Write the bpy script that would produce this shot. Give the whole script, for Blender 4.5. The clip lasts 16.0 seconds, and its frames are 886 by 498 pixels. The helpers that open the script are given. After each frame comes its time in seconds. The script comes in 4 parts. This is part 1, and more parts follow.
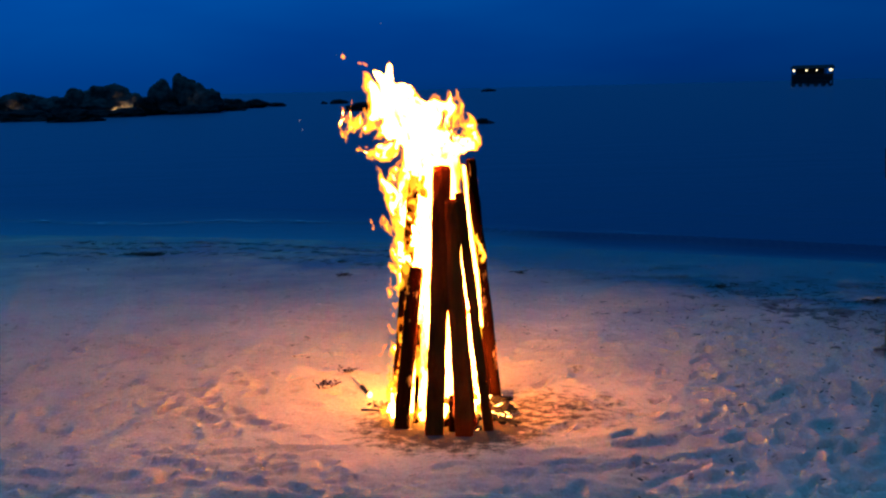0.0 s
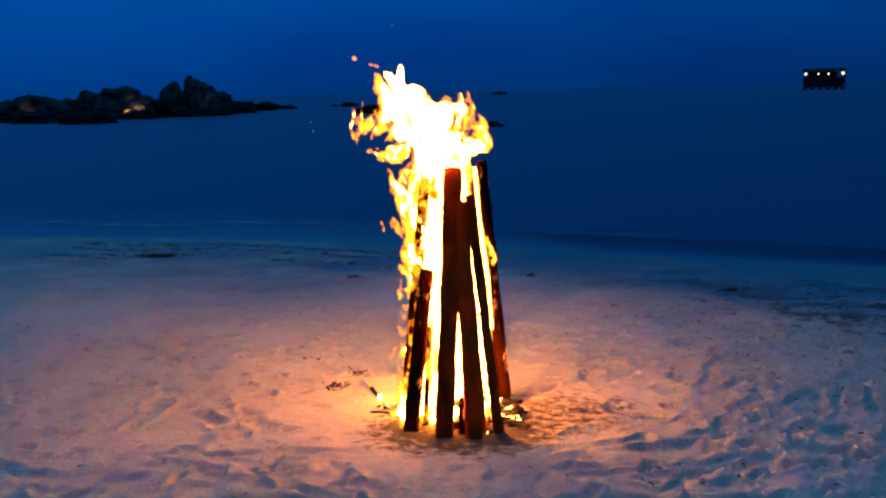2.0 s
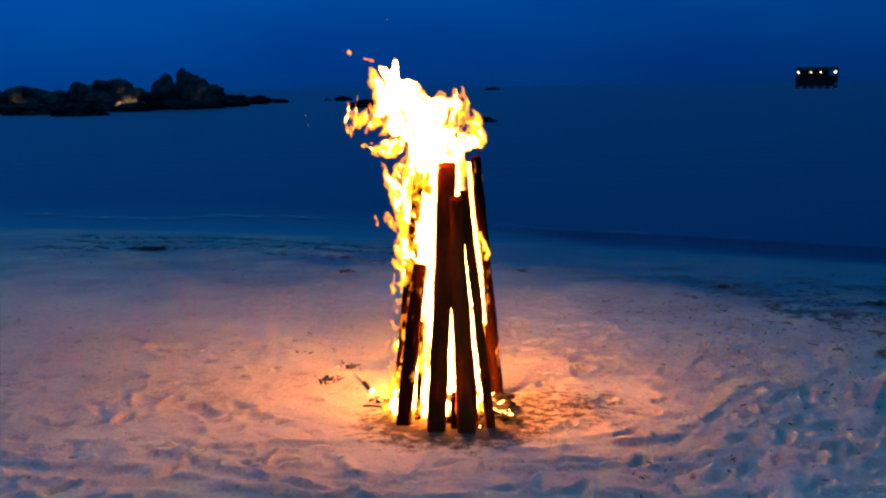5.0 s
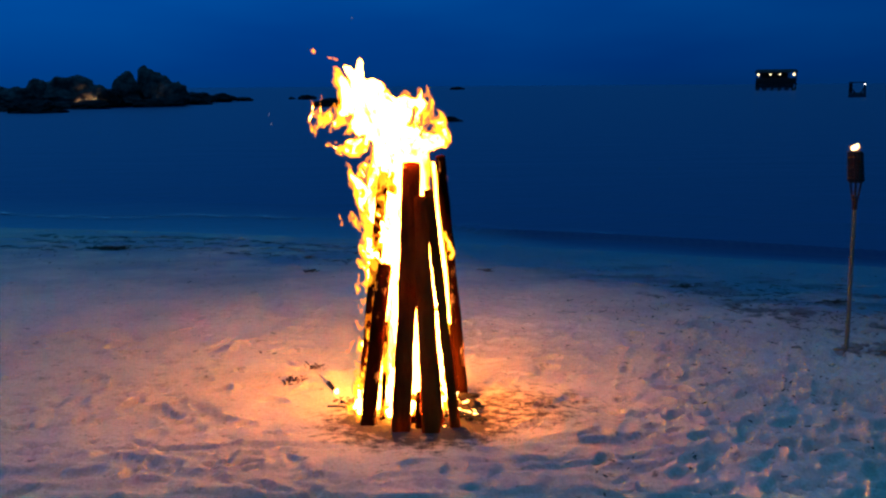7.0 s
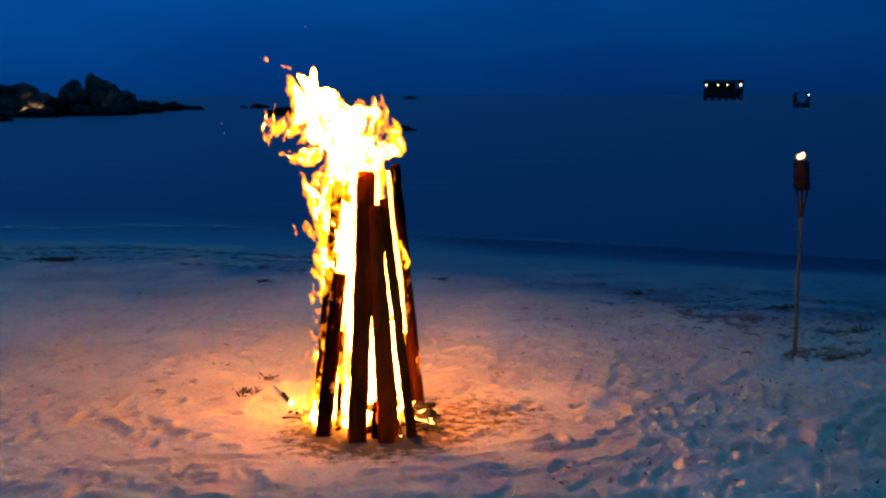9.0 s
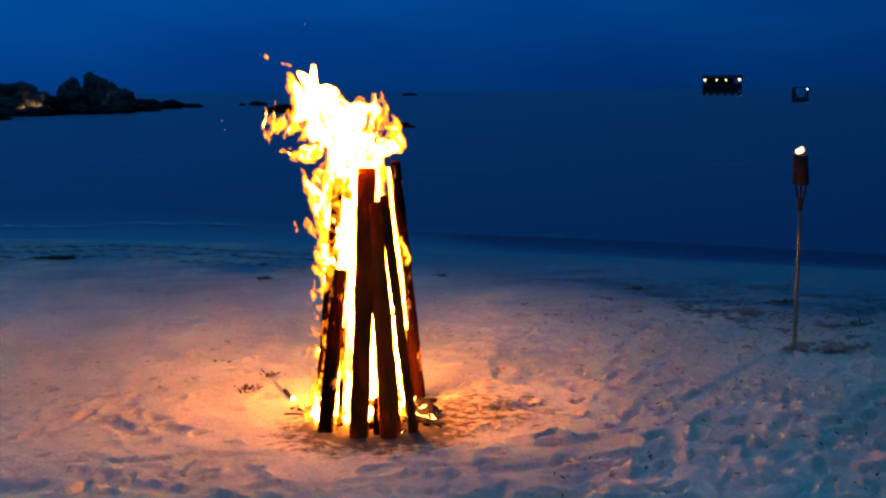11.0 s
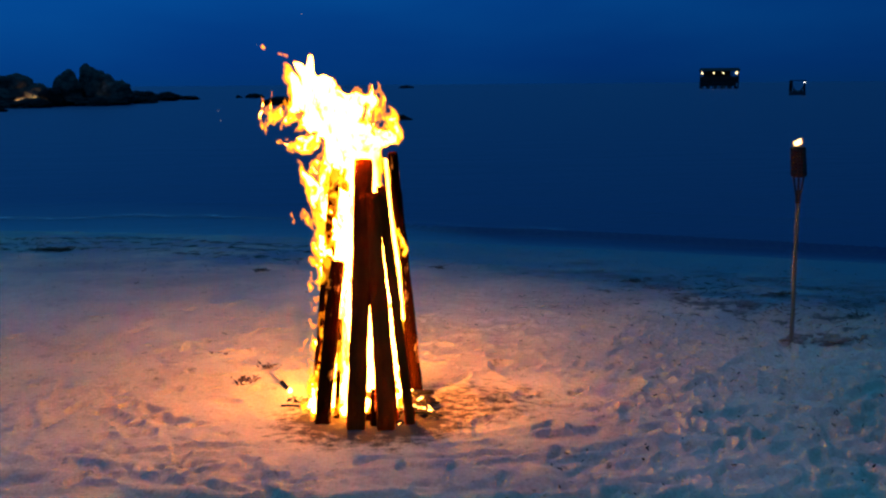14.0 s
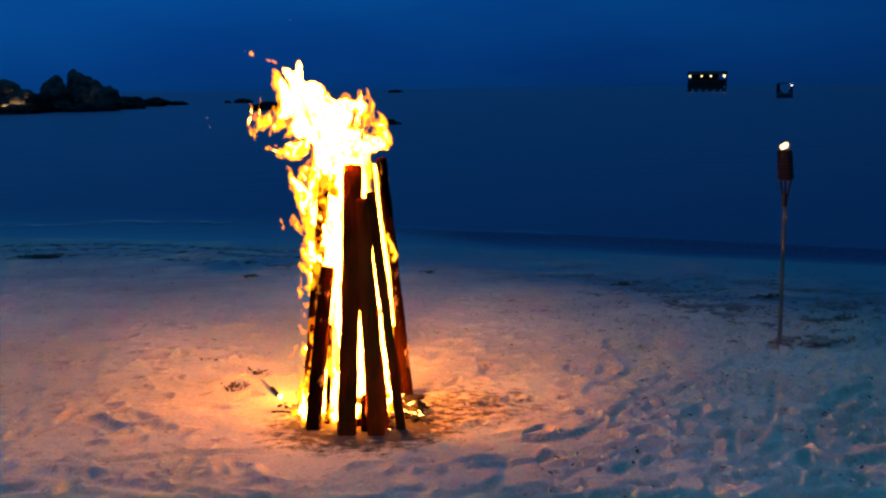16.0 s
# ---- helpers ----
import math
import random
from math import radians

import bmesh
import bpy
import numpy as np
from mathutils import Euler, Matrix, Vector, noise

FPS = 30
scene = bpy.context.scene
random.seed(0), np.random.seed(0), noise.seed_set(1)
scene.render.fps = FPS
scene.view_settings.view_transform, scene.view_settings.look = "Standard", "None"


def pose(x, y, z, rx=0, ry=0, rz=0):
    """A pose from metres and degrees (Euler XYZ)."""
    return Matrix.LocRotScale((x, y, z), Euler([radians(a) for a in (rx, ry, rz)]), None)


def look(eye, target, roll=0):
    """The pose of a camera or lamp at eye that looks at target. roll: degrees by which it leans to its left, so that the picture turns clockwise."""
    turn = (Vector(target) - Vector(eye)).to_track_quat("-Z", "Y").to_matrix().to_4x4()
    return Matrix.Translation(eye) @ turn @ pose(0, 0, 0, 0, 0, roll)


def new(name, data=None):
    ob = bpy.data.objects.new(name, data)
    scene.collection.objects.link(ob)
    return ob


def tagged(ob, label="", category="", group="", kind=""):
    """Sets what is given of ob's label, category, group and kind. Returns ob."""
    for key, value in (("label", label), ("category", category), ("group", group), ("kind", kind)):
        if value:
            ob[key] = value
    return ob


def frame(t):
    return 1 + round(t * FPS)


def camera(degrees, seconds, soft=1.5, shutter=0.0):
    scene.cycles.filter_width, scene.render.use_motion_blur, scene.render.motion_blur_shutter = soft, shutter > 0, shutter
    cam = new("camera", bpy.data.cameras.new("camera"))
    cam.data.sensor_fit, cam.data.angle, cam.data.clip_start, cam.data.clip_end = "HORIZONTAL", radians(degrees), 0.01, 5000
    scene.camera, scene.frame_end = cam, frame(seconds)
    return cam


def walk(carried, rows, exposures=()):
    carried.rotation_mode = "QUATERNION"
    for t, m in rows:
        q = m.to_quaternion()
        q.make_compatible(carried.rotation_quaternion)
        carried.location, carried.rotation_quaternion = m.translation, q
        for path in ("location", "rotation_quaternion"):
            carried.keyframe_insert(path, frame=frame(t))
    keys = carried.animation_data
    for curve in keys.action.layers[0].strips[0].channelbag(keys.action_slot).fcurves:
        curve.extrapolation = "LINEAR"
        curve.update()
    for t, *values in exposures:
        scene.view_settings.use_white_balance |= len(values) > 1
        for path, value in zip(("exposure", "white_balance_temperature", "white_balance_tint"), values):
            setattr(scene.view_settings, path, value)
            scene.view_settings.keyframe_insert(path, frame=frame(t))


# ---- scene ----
# Bonfire on a beach at dusk, with a bamboo torch, a rocky islet and moored platforms.

# ---- camera ----
PATH = [
    (0, 0.000, -0.000, 1.700, 0.010, -10.223, -1.400),
    (0.5, -0.002, 0.012, 1.698, 0.226, -10.126, -1.405),
    (1, 0.002, 0.017, 1.691, 0.358, -10.069, -1.312),
    (1.5, -0.003, 0.019, 1.694, 0.519, -10.097, -1.337),
    (2, -0.004, 0.009, 1.695, 0.649, -10.031, -1.307),
    (2.5, -0.006, 0.003, 1.698, 0.411, -10.157, -0.841),
    (3, -0.006, -0.006, 1.698, 0.287, -10.236, -0.740),
    (3.5, -0.012, -0.006, 1.697, 0.239, -10.231, -0.601),
    (4, -0.011, 0.002, 1.694, 0.135, -10.432, -0.797),
    (4.2, -0.011, 0.001, 1.694, 0.160, -10.430, -0.800),
    (6.3, -0.012, -0.010, 1.699, -0.310, -10.190, -0.570),
    (6.5, -0.012, -0.012, 1.700, -1.059, -10.203, -0.433),
    (7, -0.010, -0.000, 1.695, -2.163, -10.398, -0.371),
    (7.5, -0.015, 0.006, 1.694, -3.293, -10.434, -0.034),
    (8, -0.011, 0.003, 1.697, -4.872, -9.905, 0.096),
    (8.5, -0.017, 0.007, 1.694, -5.362, -9.710, -0.151),
    (9, -0.015, 0.004, 1.694, -5.157, -9.833, -0.195),
    (9.2, -0.016, 0.002, 1.694, -5.100, -9.850, -0.220),
    (11.3, -0.022, -0.012, 1.694, -5.200, -10.110, -0.530),
    (11.5, -0.022, -0.013, 1.694, -5.207, -10.149, -0.560),
    (12, -0.019, -0.013, 1.697, -5.397, -10.209, -0.604),
    (12.5, -0.020, -0.011, 1.695, -5.350, -10.070, -0.626),
    (13, -0.017, -0.006, 1.690, -5.368, -10.191, -0.498),
    (13.5, -0.021, -0.001, 1.691, -5.382, -10.446, -0.474),
    (14, -0.023, 0.001, 1.685, -5.394, -10.517, -0.393),
    (14.5, -0.025, -0.003, 1.688, -5.631, -10.274, -0.334),
    (15, -0.023, -0.016, 1.692, -5.670, -10.053, -0.299),
    (15.5, -0.019, -0.016, 1.693, -5.885, -10.060, -0.540),
    (16, -0.021, -0.010, 1.692, -6.045, -10.262, -0.629),
]
cam = camera(52.99, 16.0, soft=2.3)
walk(cam, [(t, pose(x, y, z, 90 + pitch, 0, yaw) @ pose(0, 0, 0, 0, 0, roll)) for t, x, y, z, yaw, pitch, roll in PATH],
     exposures=[(0, 0.02, 6080, 10), (1.5, -0.12, 6120, 10), (2.5, 0.1, 6150, 9), (4.0, 0.1, 6150, 9), (7.0, 0.04, 6350, 10), (9.0, -0.03, 6650, 8),
                (11.5, 0.03, 6500, 9), (14.0, 0.0, 6750, 7), (16.0, -0.02, 6850, 7)])

# ---- light ----
FIRE = 106.0         # radiance of the flame core
world = bpy.data.worlds.new("dusk_sky")
scene.world = world
world.use_nodes = True


def nodes_of(tree):
    tree.nodes.clear()
    return tree.nodes, tree.links


def ramp(nt, stops, interpolation="LINEAR"):
    r = nt.nodes.new("ShaderNodeValToRGB")
    r.color_ramp.interpolation = interpolation
    els = r.color_ramp.elements
    while len(els) < len(stops):
        els.new(0.5)
    for e, (p, c) in zip(els, stops):
        e.position = p
        e.color = (*c, 1) if len(c) == 3 else c
    return r


def dusk_sky():
    nt = world.node_tree
    nd, lk = nodes_of(nt)
    co = nd.new("ShaderNodeTexCoord")
    sep = nd.new("ShaderNodeSeparateXYZ")
    lk.new(co.outputs["Generated"], sep.inputs[0])
    # height above the horizon: a dim band low down, brighter overhead
    up = ramp(nt, [(0.0, (0.0003, 0.030, 0.152)), (0.02, (0.0003, 0.032, 0.175)), (0.10, (0.0003, 0.054, 0.258)),
                   (0.19, (0.0006, 0.069, 0.29)), (0.5, (0.015, 0.15, 0.43)), (1.0, (0.036, 0.275, 0.665))])
    lk.new(sep.outputs["Z"], up.inputs[0])
    # broad soft cloud banks
    stretch = nd.new("ShaderNodeMapping")
    stretch.inputs["Scale"].default_value = (2.2, 2.2, 9.0)
    stretch.inputs["Rotation"].default_value = (0.0, radians(6), 0.0)
    lk.new(co.outputs["Generated"], stretch.inputs[0])
    cloud = nd.new("ShaderNodeTexNoise")
    cloud.inputs["Scale"].default_value = 1.3
    cloud.inputs["Detail"].default_value = 4
    lk.new(stretch.outputs[0], cloud.inputs["Vector"])
    shade = ramp(nt, [(0.35, (0.82, 0.85, 0.92)), (0.65, (1.12, 1.1, 1.04))])
    lk.new(cloud.outputs[0], shade.inputs[0])
    mul = nd.new("ShaderNodeMix")
    mul.data_type, mul.blend_type = "RGBA", "MULTIPLY"
    mul.inputs["Factor"].default_value = 1
    lk.new(up.outputs[0], mul.inputs["A"])
    lk.new(shade.outputs[0], mul.inputs["B"])
    # the last daylight lies to the west, on the left
    west = nd.new("ShaderNodeMapRange")
    for socket, v in (("From Min", -1.0), ("From Max", 1.0), ("To Min", 1.6), ("To Max", 0.54)):
        west.inputs[socket].default_value = v
    lk.new(sep.outputs["X"], west.inputs["Value"])
    bg = nd.new("ShaderNodeBackground")
    lk.new(west.outputs[0], bg.inputs["Strength"])
    lk.new(mul.outputs["Result"], bg.inputs["Color"])
    out = nd.new("ShaderNodeOutputWorld")
    lk.new(bg.outputs[0], out.inputs[0])


dusk_sky()

# ---- materials ----


def material(name, base, rough=0.8, metal=0.0, spec=0.5):
    m = bpy.data.materials.new(name)
    m.use_nodes = True
    b = m.node_tree.nodes["Principled BSDF"]
    b.inputs["Base Color"].default_value = (*base, 1)
    b.inputs["Roughness"].default_value = rough
    b.inputs["Metallic"].default_value = metal
    b.inputs["Specular IOR Level"].default_value = spec
    return m, m.node_tree, b


def noise_node(nt, scale, detail=4, rough=0.55, stretch=(1, 1, 1), space="Object"):
    co = nt.nodes.new("ShaderNodeTexCoord")
    mp = nt.nodes.new("ShaderNodeMapping")
    mp.inputs["Scale"].default_value = stretch
    nt.links.new(co.outputs[space], mp.inputs[0])
    n = nt.nodes.new("ShaderNodeTexNoise")
    n.inputs["Scale"].default_value = scale
    n.inputs["Detail"].default_value = detail
    n.inputs["Roughness"].default_value = rough
    nt.links.new(mp.outputs[0], n.inputs["Vector"])
    return n


def mix_rgb(nt, fac, a, b, mode="MIX"):
    m = nt.nodes.new("ShaderNodeMix")
    m.data_type, m.blend_type = "RGBA", mode
    for socket, v in (("Factor", fac), ("A", a), ("B", b)):
        s = m.inputs[socket]
        if hasattr(v, "links"):
            nt.links.new(v, s)
        else:
            s.default_value = v if socket == "Factor" else (*v, 1)
    return m.outputs["Result"]


def bump(nt, bsdf, height, strength, distance):
    b = nt.nodes.new("ShaderNodeBump")
    b.inputs["Strength"].default_value = strength
    b.inputs["Distance"].default_value = distance
    nt.links.new(height, b.inputs["Height"])
    nt.links.new(b.outputs[0], bsdf.inputs["Normal"])


def mottled(name, dark, light, scale, rough=0.85, bump_scale=0, bump_d=0.01, stretch=(1, 1, 1), metal=0.0, spec=0.3):
    m, nt, b = material(name, light, rough, metal, spec)
    n = noise_node(nt, scale, 5, 0.6, stretch)
    r = ramp(nt, [(0.3, dark), (0.7, light)])
    nt.links.new(n.outputs[0], r.inputs[0])
    nt.links.new(r.outputs[0], b.inputs["Base Color"])
    if bump_scale:
        n2 = noise_node(nt, bump_scale, 4, 0.6, stretch)
        bump(nt, b, n2.outputs[0], 0.8, bump_d)
    return m


def glow(name, colour, strength, clear=0.0):
    m = bpy.data.materials.new(name)
    m.use_nodes = True
    nd, lk = nodes_of(m.node_tree)
    e = nd.new("ShaderNodeEmission")
    e.inputs["Color"].default_value = (*colour, 1)
    e.inputs["Strength"].default_value = strength
    out = nd.new("ShaderNodeOutputMaterial")
    if clear:
        t = nd.new("ShaderNodeBsdfTransparent")
        x = nd.new("ShaderNodeMixShader")
        x.inputs[0].default_value = 1 - clear
        lk.new(t.outputs[0], x.inputs[1])
        lk.new(e.outputs[0], x.inputs[2])
        lk.new(x.outputs[0], out.inputs[0])
    else:
        lk.new(e.outputs[0], out.inputs[0])
    return m


def sand_material():
    m, nt, b = material("pale_beach_sand", (0.55, 0.47, 0.38), 0.95, 0.0, 0.1)
    b.inputs["Diffuse Roughness"].default_value = 0.65
    lk = nt.links
    big = noise_node(nt, 0.9, 4)
    r = ramp(nt, [(0.3, (0.43, 0.37, 0.275)), (0.7, (0.565, 0.495, 0.38))])
    lk.new(big.outputs[0], r.inputs[0])
    grain = noise_node(nt, 60, 3)
    g = ramp(nt, [(0.3, (0.82, 0.82, 0.82)), (0.7, (1.08, 1.08, 1.08))])
    lk.new(grain.outputs[0], g.inputs[0])
    dry = mix_rgb(nt, 1.0, r.outputs[0], g.outputs[0], "MULTIPLY")
    # scattered dark grit and bits of weed
    grit = noise_node(nt, 11, 6, 0.75, (1, 1.5, 1))
    gm = ramp(nt, [(0.59, (0, 0, 0)), (0.69, (0.9, 0.9, 0.9))])
    lk.new(grit.outputs[0], gm.inputs[0])
    gritty = mix_rgb(nt, gm.outputs[0], dry, (0.12, 0.10, 0.075))
    # ash and trodden char round the fire; seaward, wet darkening plus a painted blue-green sky reflection
    att = nt.nodes.new("ShaderNodeAttribute")
    att.attribute_name = "ash"
    soot = noise_node(nt, 13, 7, 0.75, (1, 1.5, 1))
    blend = nt.nodes.new("ShaderNodeMath")
    blend.operation = "MULTIPLY_ADD"
    blend.inputs[1].default_value = 0.40
    lk.new(att.outputs["Fac"], blend.inputs[0])
    lk.new(soot.outputs[0], blend.inputs[2])
    sr = ramp(nt, [(0.62, (0, 0, 0)), (0.80, (0.92, 0.92, 0.92))])
    lk.new(blend.outputs[0], sr.inputs[0])
    gate = nt.nodes.new("ShaderNodeMath")
    gate.operation, gate.use_clamp = "MULTIPLY", True
    scaled = nt.nodes.new("ShaderNodeMath")
    scaled.operation, scaled.use_clamp = "MULTIPLY", True
    scaled.inputs[1].default_value = 4.0
    lk.new(att.outputs["Fac"], scaled.inputs[0])
    lk.new(sr.outputs[0], gate.inputs[0])
    lk.new(scaled.outputs[0], gate.inputs[1])
    ashy = mix_rgb(nt, gate.outputs[0], gritty, (0.024, 0.016, 0.011))
    wet_sky_tint = nt.nodes.new("ShaderNodeAttribute")
    wet_sky_tint.attribute_name = "wet_sky_tint"
    sky_tinted_damp = mix_rgb(nt, wet_sky_tint.outputs["Fac"], ashy, (0.050, 0.112, 0.124))
    # a dark film of rotting weed left on the damp sand
    film = nt.nodes.new("ShaderNodeAttribute")
    film.attribute_name = "weed_film"
    stained = mix_rgb(nt, film.outputs["Fac"], sky_tinted_damp, (0.018, 0.028, 0.024))
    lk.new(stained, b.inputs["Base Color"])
    rr = nt.nodes.new("ShaderNodeMapRange")
    rr.inputs["To Min"].default_value, rr.inputs["To Max"].default_value = 0.95, 0.38
    lk.new(wet_sky_tint.outputs["Fac"], rr.inputs["Value"])
    lk.new(rr.outputs[0], b.inputs["Roughness"])
    sheen = nt.nodes.new("ShaderNodeMapRange")
    sheen.inputs["To Min"].default_value, sheen.inputs["To Max"].default_value = 0.1, 0.4
    lk.new(wet_sky_tint.outputs["Fac"], sheen.inputs["Value"])
    lk.new(sheen.outputs[0], b.inputs["Specular IOR Level"])
    fine = noise_node(nt, 35, 5, 0.65)
    bump(nt, b, fine.outputs[0], 0.7, 0.010)
    return m


def water_material():
    m, nt, b = material("dark_sea_water", (0.0005, 0.0155, 0.071), 0.38, 0.0, 0.5)
    deep = nt.nodes.new("ShaderNodeAttribute")
    deep.attribute_name = "deep"
    tone = mix_rgb(nt, deep.outputs["Fac"], (0.07, 0.14, 0.165), (0.0005, 0.0155, 0.071))
    nt.links.new(tone, b.inputs["Base Color"])
    b.inputs["IOR"].default_value = 1.33
    n = noise_node(nt, 0.55, 4, 0.5, (0.6, 1.6, 1))
    n2 = noise_node(nt, 3.0, 3, 0.5, (0.6, 1.6, 1))
    add = nt.nodes.new("ShaderNodeMath")
    add.operation = "MULTIPLY_ADD"
    add.inputs[1].default_value = 0.15
    nt.links.new(n2.outputs[0], add.inputs[0])
    nt.links.new(n.outputs[0], add.inputs[2])
    bump(nt, b, add.outputs[0], 0.22, 0.2)
    return m


def foam_material():
    m, nt, b = material("thin_white_foam", (0.5, 0.56, 0.6), 0.7)
    n = noise_node(nt, 4.0, 5, 0.7, (1, 2.5, 1))
    r = ramp(nt, [(0.45, (0, 0, 0)), (0.66, (0.85, 0.85, 0.85))])
    nt.links.new(n.outputs[0], r.inputs[0])
    att = nt.nodes.new("ShaderNodeAttribute")
    att.attribute_name = "thick"
    mu = nt.nodes.new("ShaderNodeMath")
    mu.operation = "MULTIPLY"
    nt.links.new(r.outputs[0], mu.inputs[0])
    nt.links.new(att.outputs["Fac"], mu.inputs[1])
    nt.links.new(mu.outputs[0], b.inputs["Alpha"])
    return m


# front timbers: charred wood painted redder and lighter, as if more firelight reached them
def char_material():
    m, nt, b = material("charred_timber_lifted", (0.05, 0.03, 0.02), 0.95, 0.0, 0.03)
    n = noise_node(nt, 9, 5, 0.6, (1, 1, 0.12))
    r = ramp(nt, [(0.3, (0.085, 0.011, 0.002)), (0.55, (0.30, 0.032, 0.003)), (0.8, (0.42, 0.056, 0.005))])
    nt.links.new(n.outputs[0], r.inputs[0])
    nt.links.new(r.outputs[0], b.inputs["Base Color"])
    c = noise_node(nt, 28, 4, 0.6, (1, 1, 0.4))
    bump(nt, b, c.outputs[0], 0.9, 0.012)
    return m


SAND, WATER, FOAM, CHAR_LIFTED = sand_material(), water_material(), foam_material(), char_material()
# timbers facing the flames: burnt wood painted darker, as if they stood in shade
BURNT_DIM = mottled("burnt_timber_dimmed", (0.002, 0.0006, 0.0003), (0.012, 0.0026, 0.0008), 9, 1.0, 28, 0.012, (1, 1, 0.15), 0.0, 0.0)


def smouldering(m, low, high):
    """Thin red-hot cracks in a charred surface."""
    nt = m.node_tree
    b = [n for n in nt.nodes if n.type == "BSDF_PRINCIPLED"][0]
    n = noise_node(nt, 26, 4, 0.7, (1, 1, 0.22))
    r = ramp(nt, [(low, (0, 0, 0)), (high, (1, 1, 1))])
    nt.links.new(n.outputs[0], r.inputs[0])
    k = nt.nodes.new("ShaderNodeMath")
    k.operation = "MULTIPLY"
    k.inputs[1].default_value = 2.2
    nt.links.new(r.outputs[0], k.inputs[0])
    b.inputs["Emission Color"].default_value = (1.0, 0.23, 0.03, 1)
    nt.links.new(k.outputs[0], b.inputs["Emission Strength"])


smouldering(BURNT_DIM, 0.60, 0.72)
# left-hand timbers: scorched wood, darkened less to hold down the firelight on them
SCORCHED_DIM = mottled("scorched_timber_dimmed", (0.006, 0.0014, 0.0005), (0.05, 0.009, 0.002), 9, 0.95, 28, 0.012, (1, 1, 0.15), 0.0, 0.02)
smouldering(SCORCHED_DIM, 0.58, 0.70)
BLACK_CHAR = mottled("black_charcoal", (0.008, 0.007, 0.006), (0.04, 0.032, 0.027), 30, 0.95, 60, 0.006, spec=0.05)
GRANITE = mottled("weathered_granite", (0.005, 0.0048, 0.0046), (0.072, 0.068, 0.060), 0.9, 0.95, 1.6, 0.35, spec=0.1)
WET_ROCK = mottled("dark_wet_rock", (0.003, 0.003, 0.003), (0.012, 0.011, 0.010), 1.2, 0.85, 2.0, 0.2, spec=0.08)
BAMBOO = mottled("bamboo_cane", (0.070, 0.072, 0.046), (0.16, 0.152, 0.10), 14, 0.55, 40, 0.002, (1, 1, 0.15))
WOVEN = mottled("smoked_woven_bamboo", (0.009, 0.0045, 0.0025), (0.034, 0.014, 0.008), 40, 0.7, 80, 0.003, (1, 1, 0.3))
TIN = mottled("sooty_tin", (0.02, 0.02, 0.02), (0.10, 0.09, 0.085), 25, 0.5, 0, 0, (1, 1, 1), 0.8)
TWIG = mottled("dry_driftwood", (0.10, 0.065, 0.04), (0.24, 0.16, 0.10), 30, 0.85, 60, 0.003)
WEED = mottled("drying_seaweed", (0.016, 0.018, 0.012), (0.06, 0.05, 0.032), 18, 0.8, 40, 0.01)
TIMBER = mottled("tarred_timber", (0.004, 0.004, 0.004), (0.014, 0.012, 0.010), 2.0, 0.85, 8, 0.01)
ROOFING = mottled("weathered_thatch", (0.006, 0.0055, 0.0045), (0.02, 0.018, 0.014), 3.0, 0.95, 6, 0.03)
FLOAT = mottled("dull_plastic_float", (0.012, 0.014, 0.018), (0.04, 0.045, 0.05), 3.0, 0.6)
FLAME_CORE = glow("flame_white_hot", (1.0, 0.268, 0.022), FIRE)


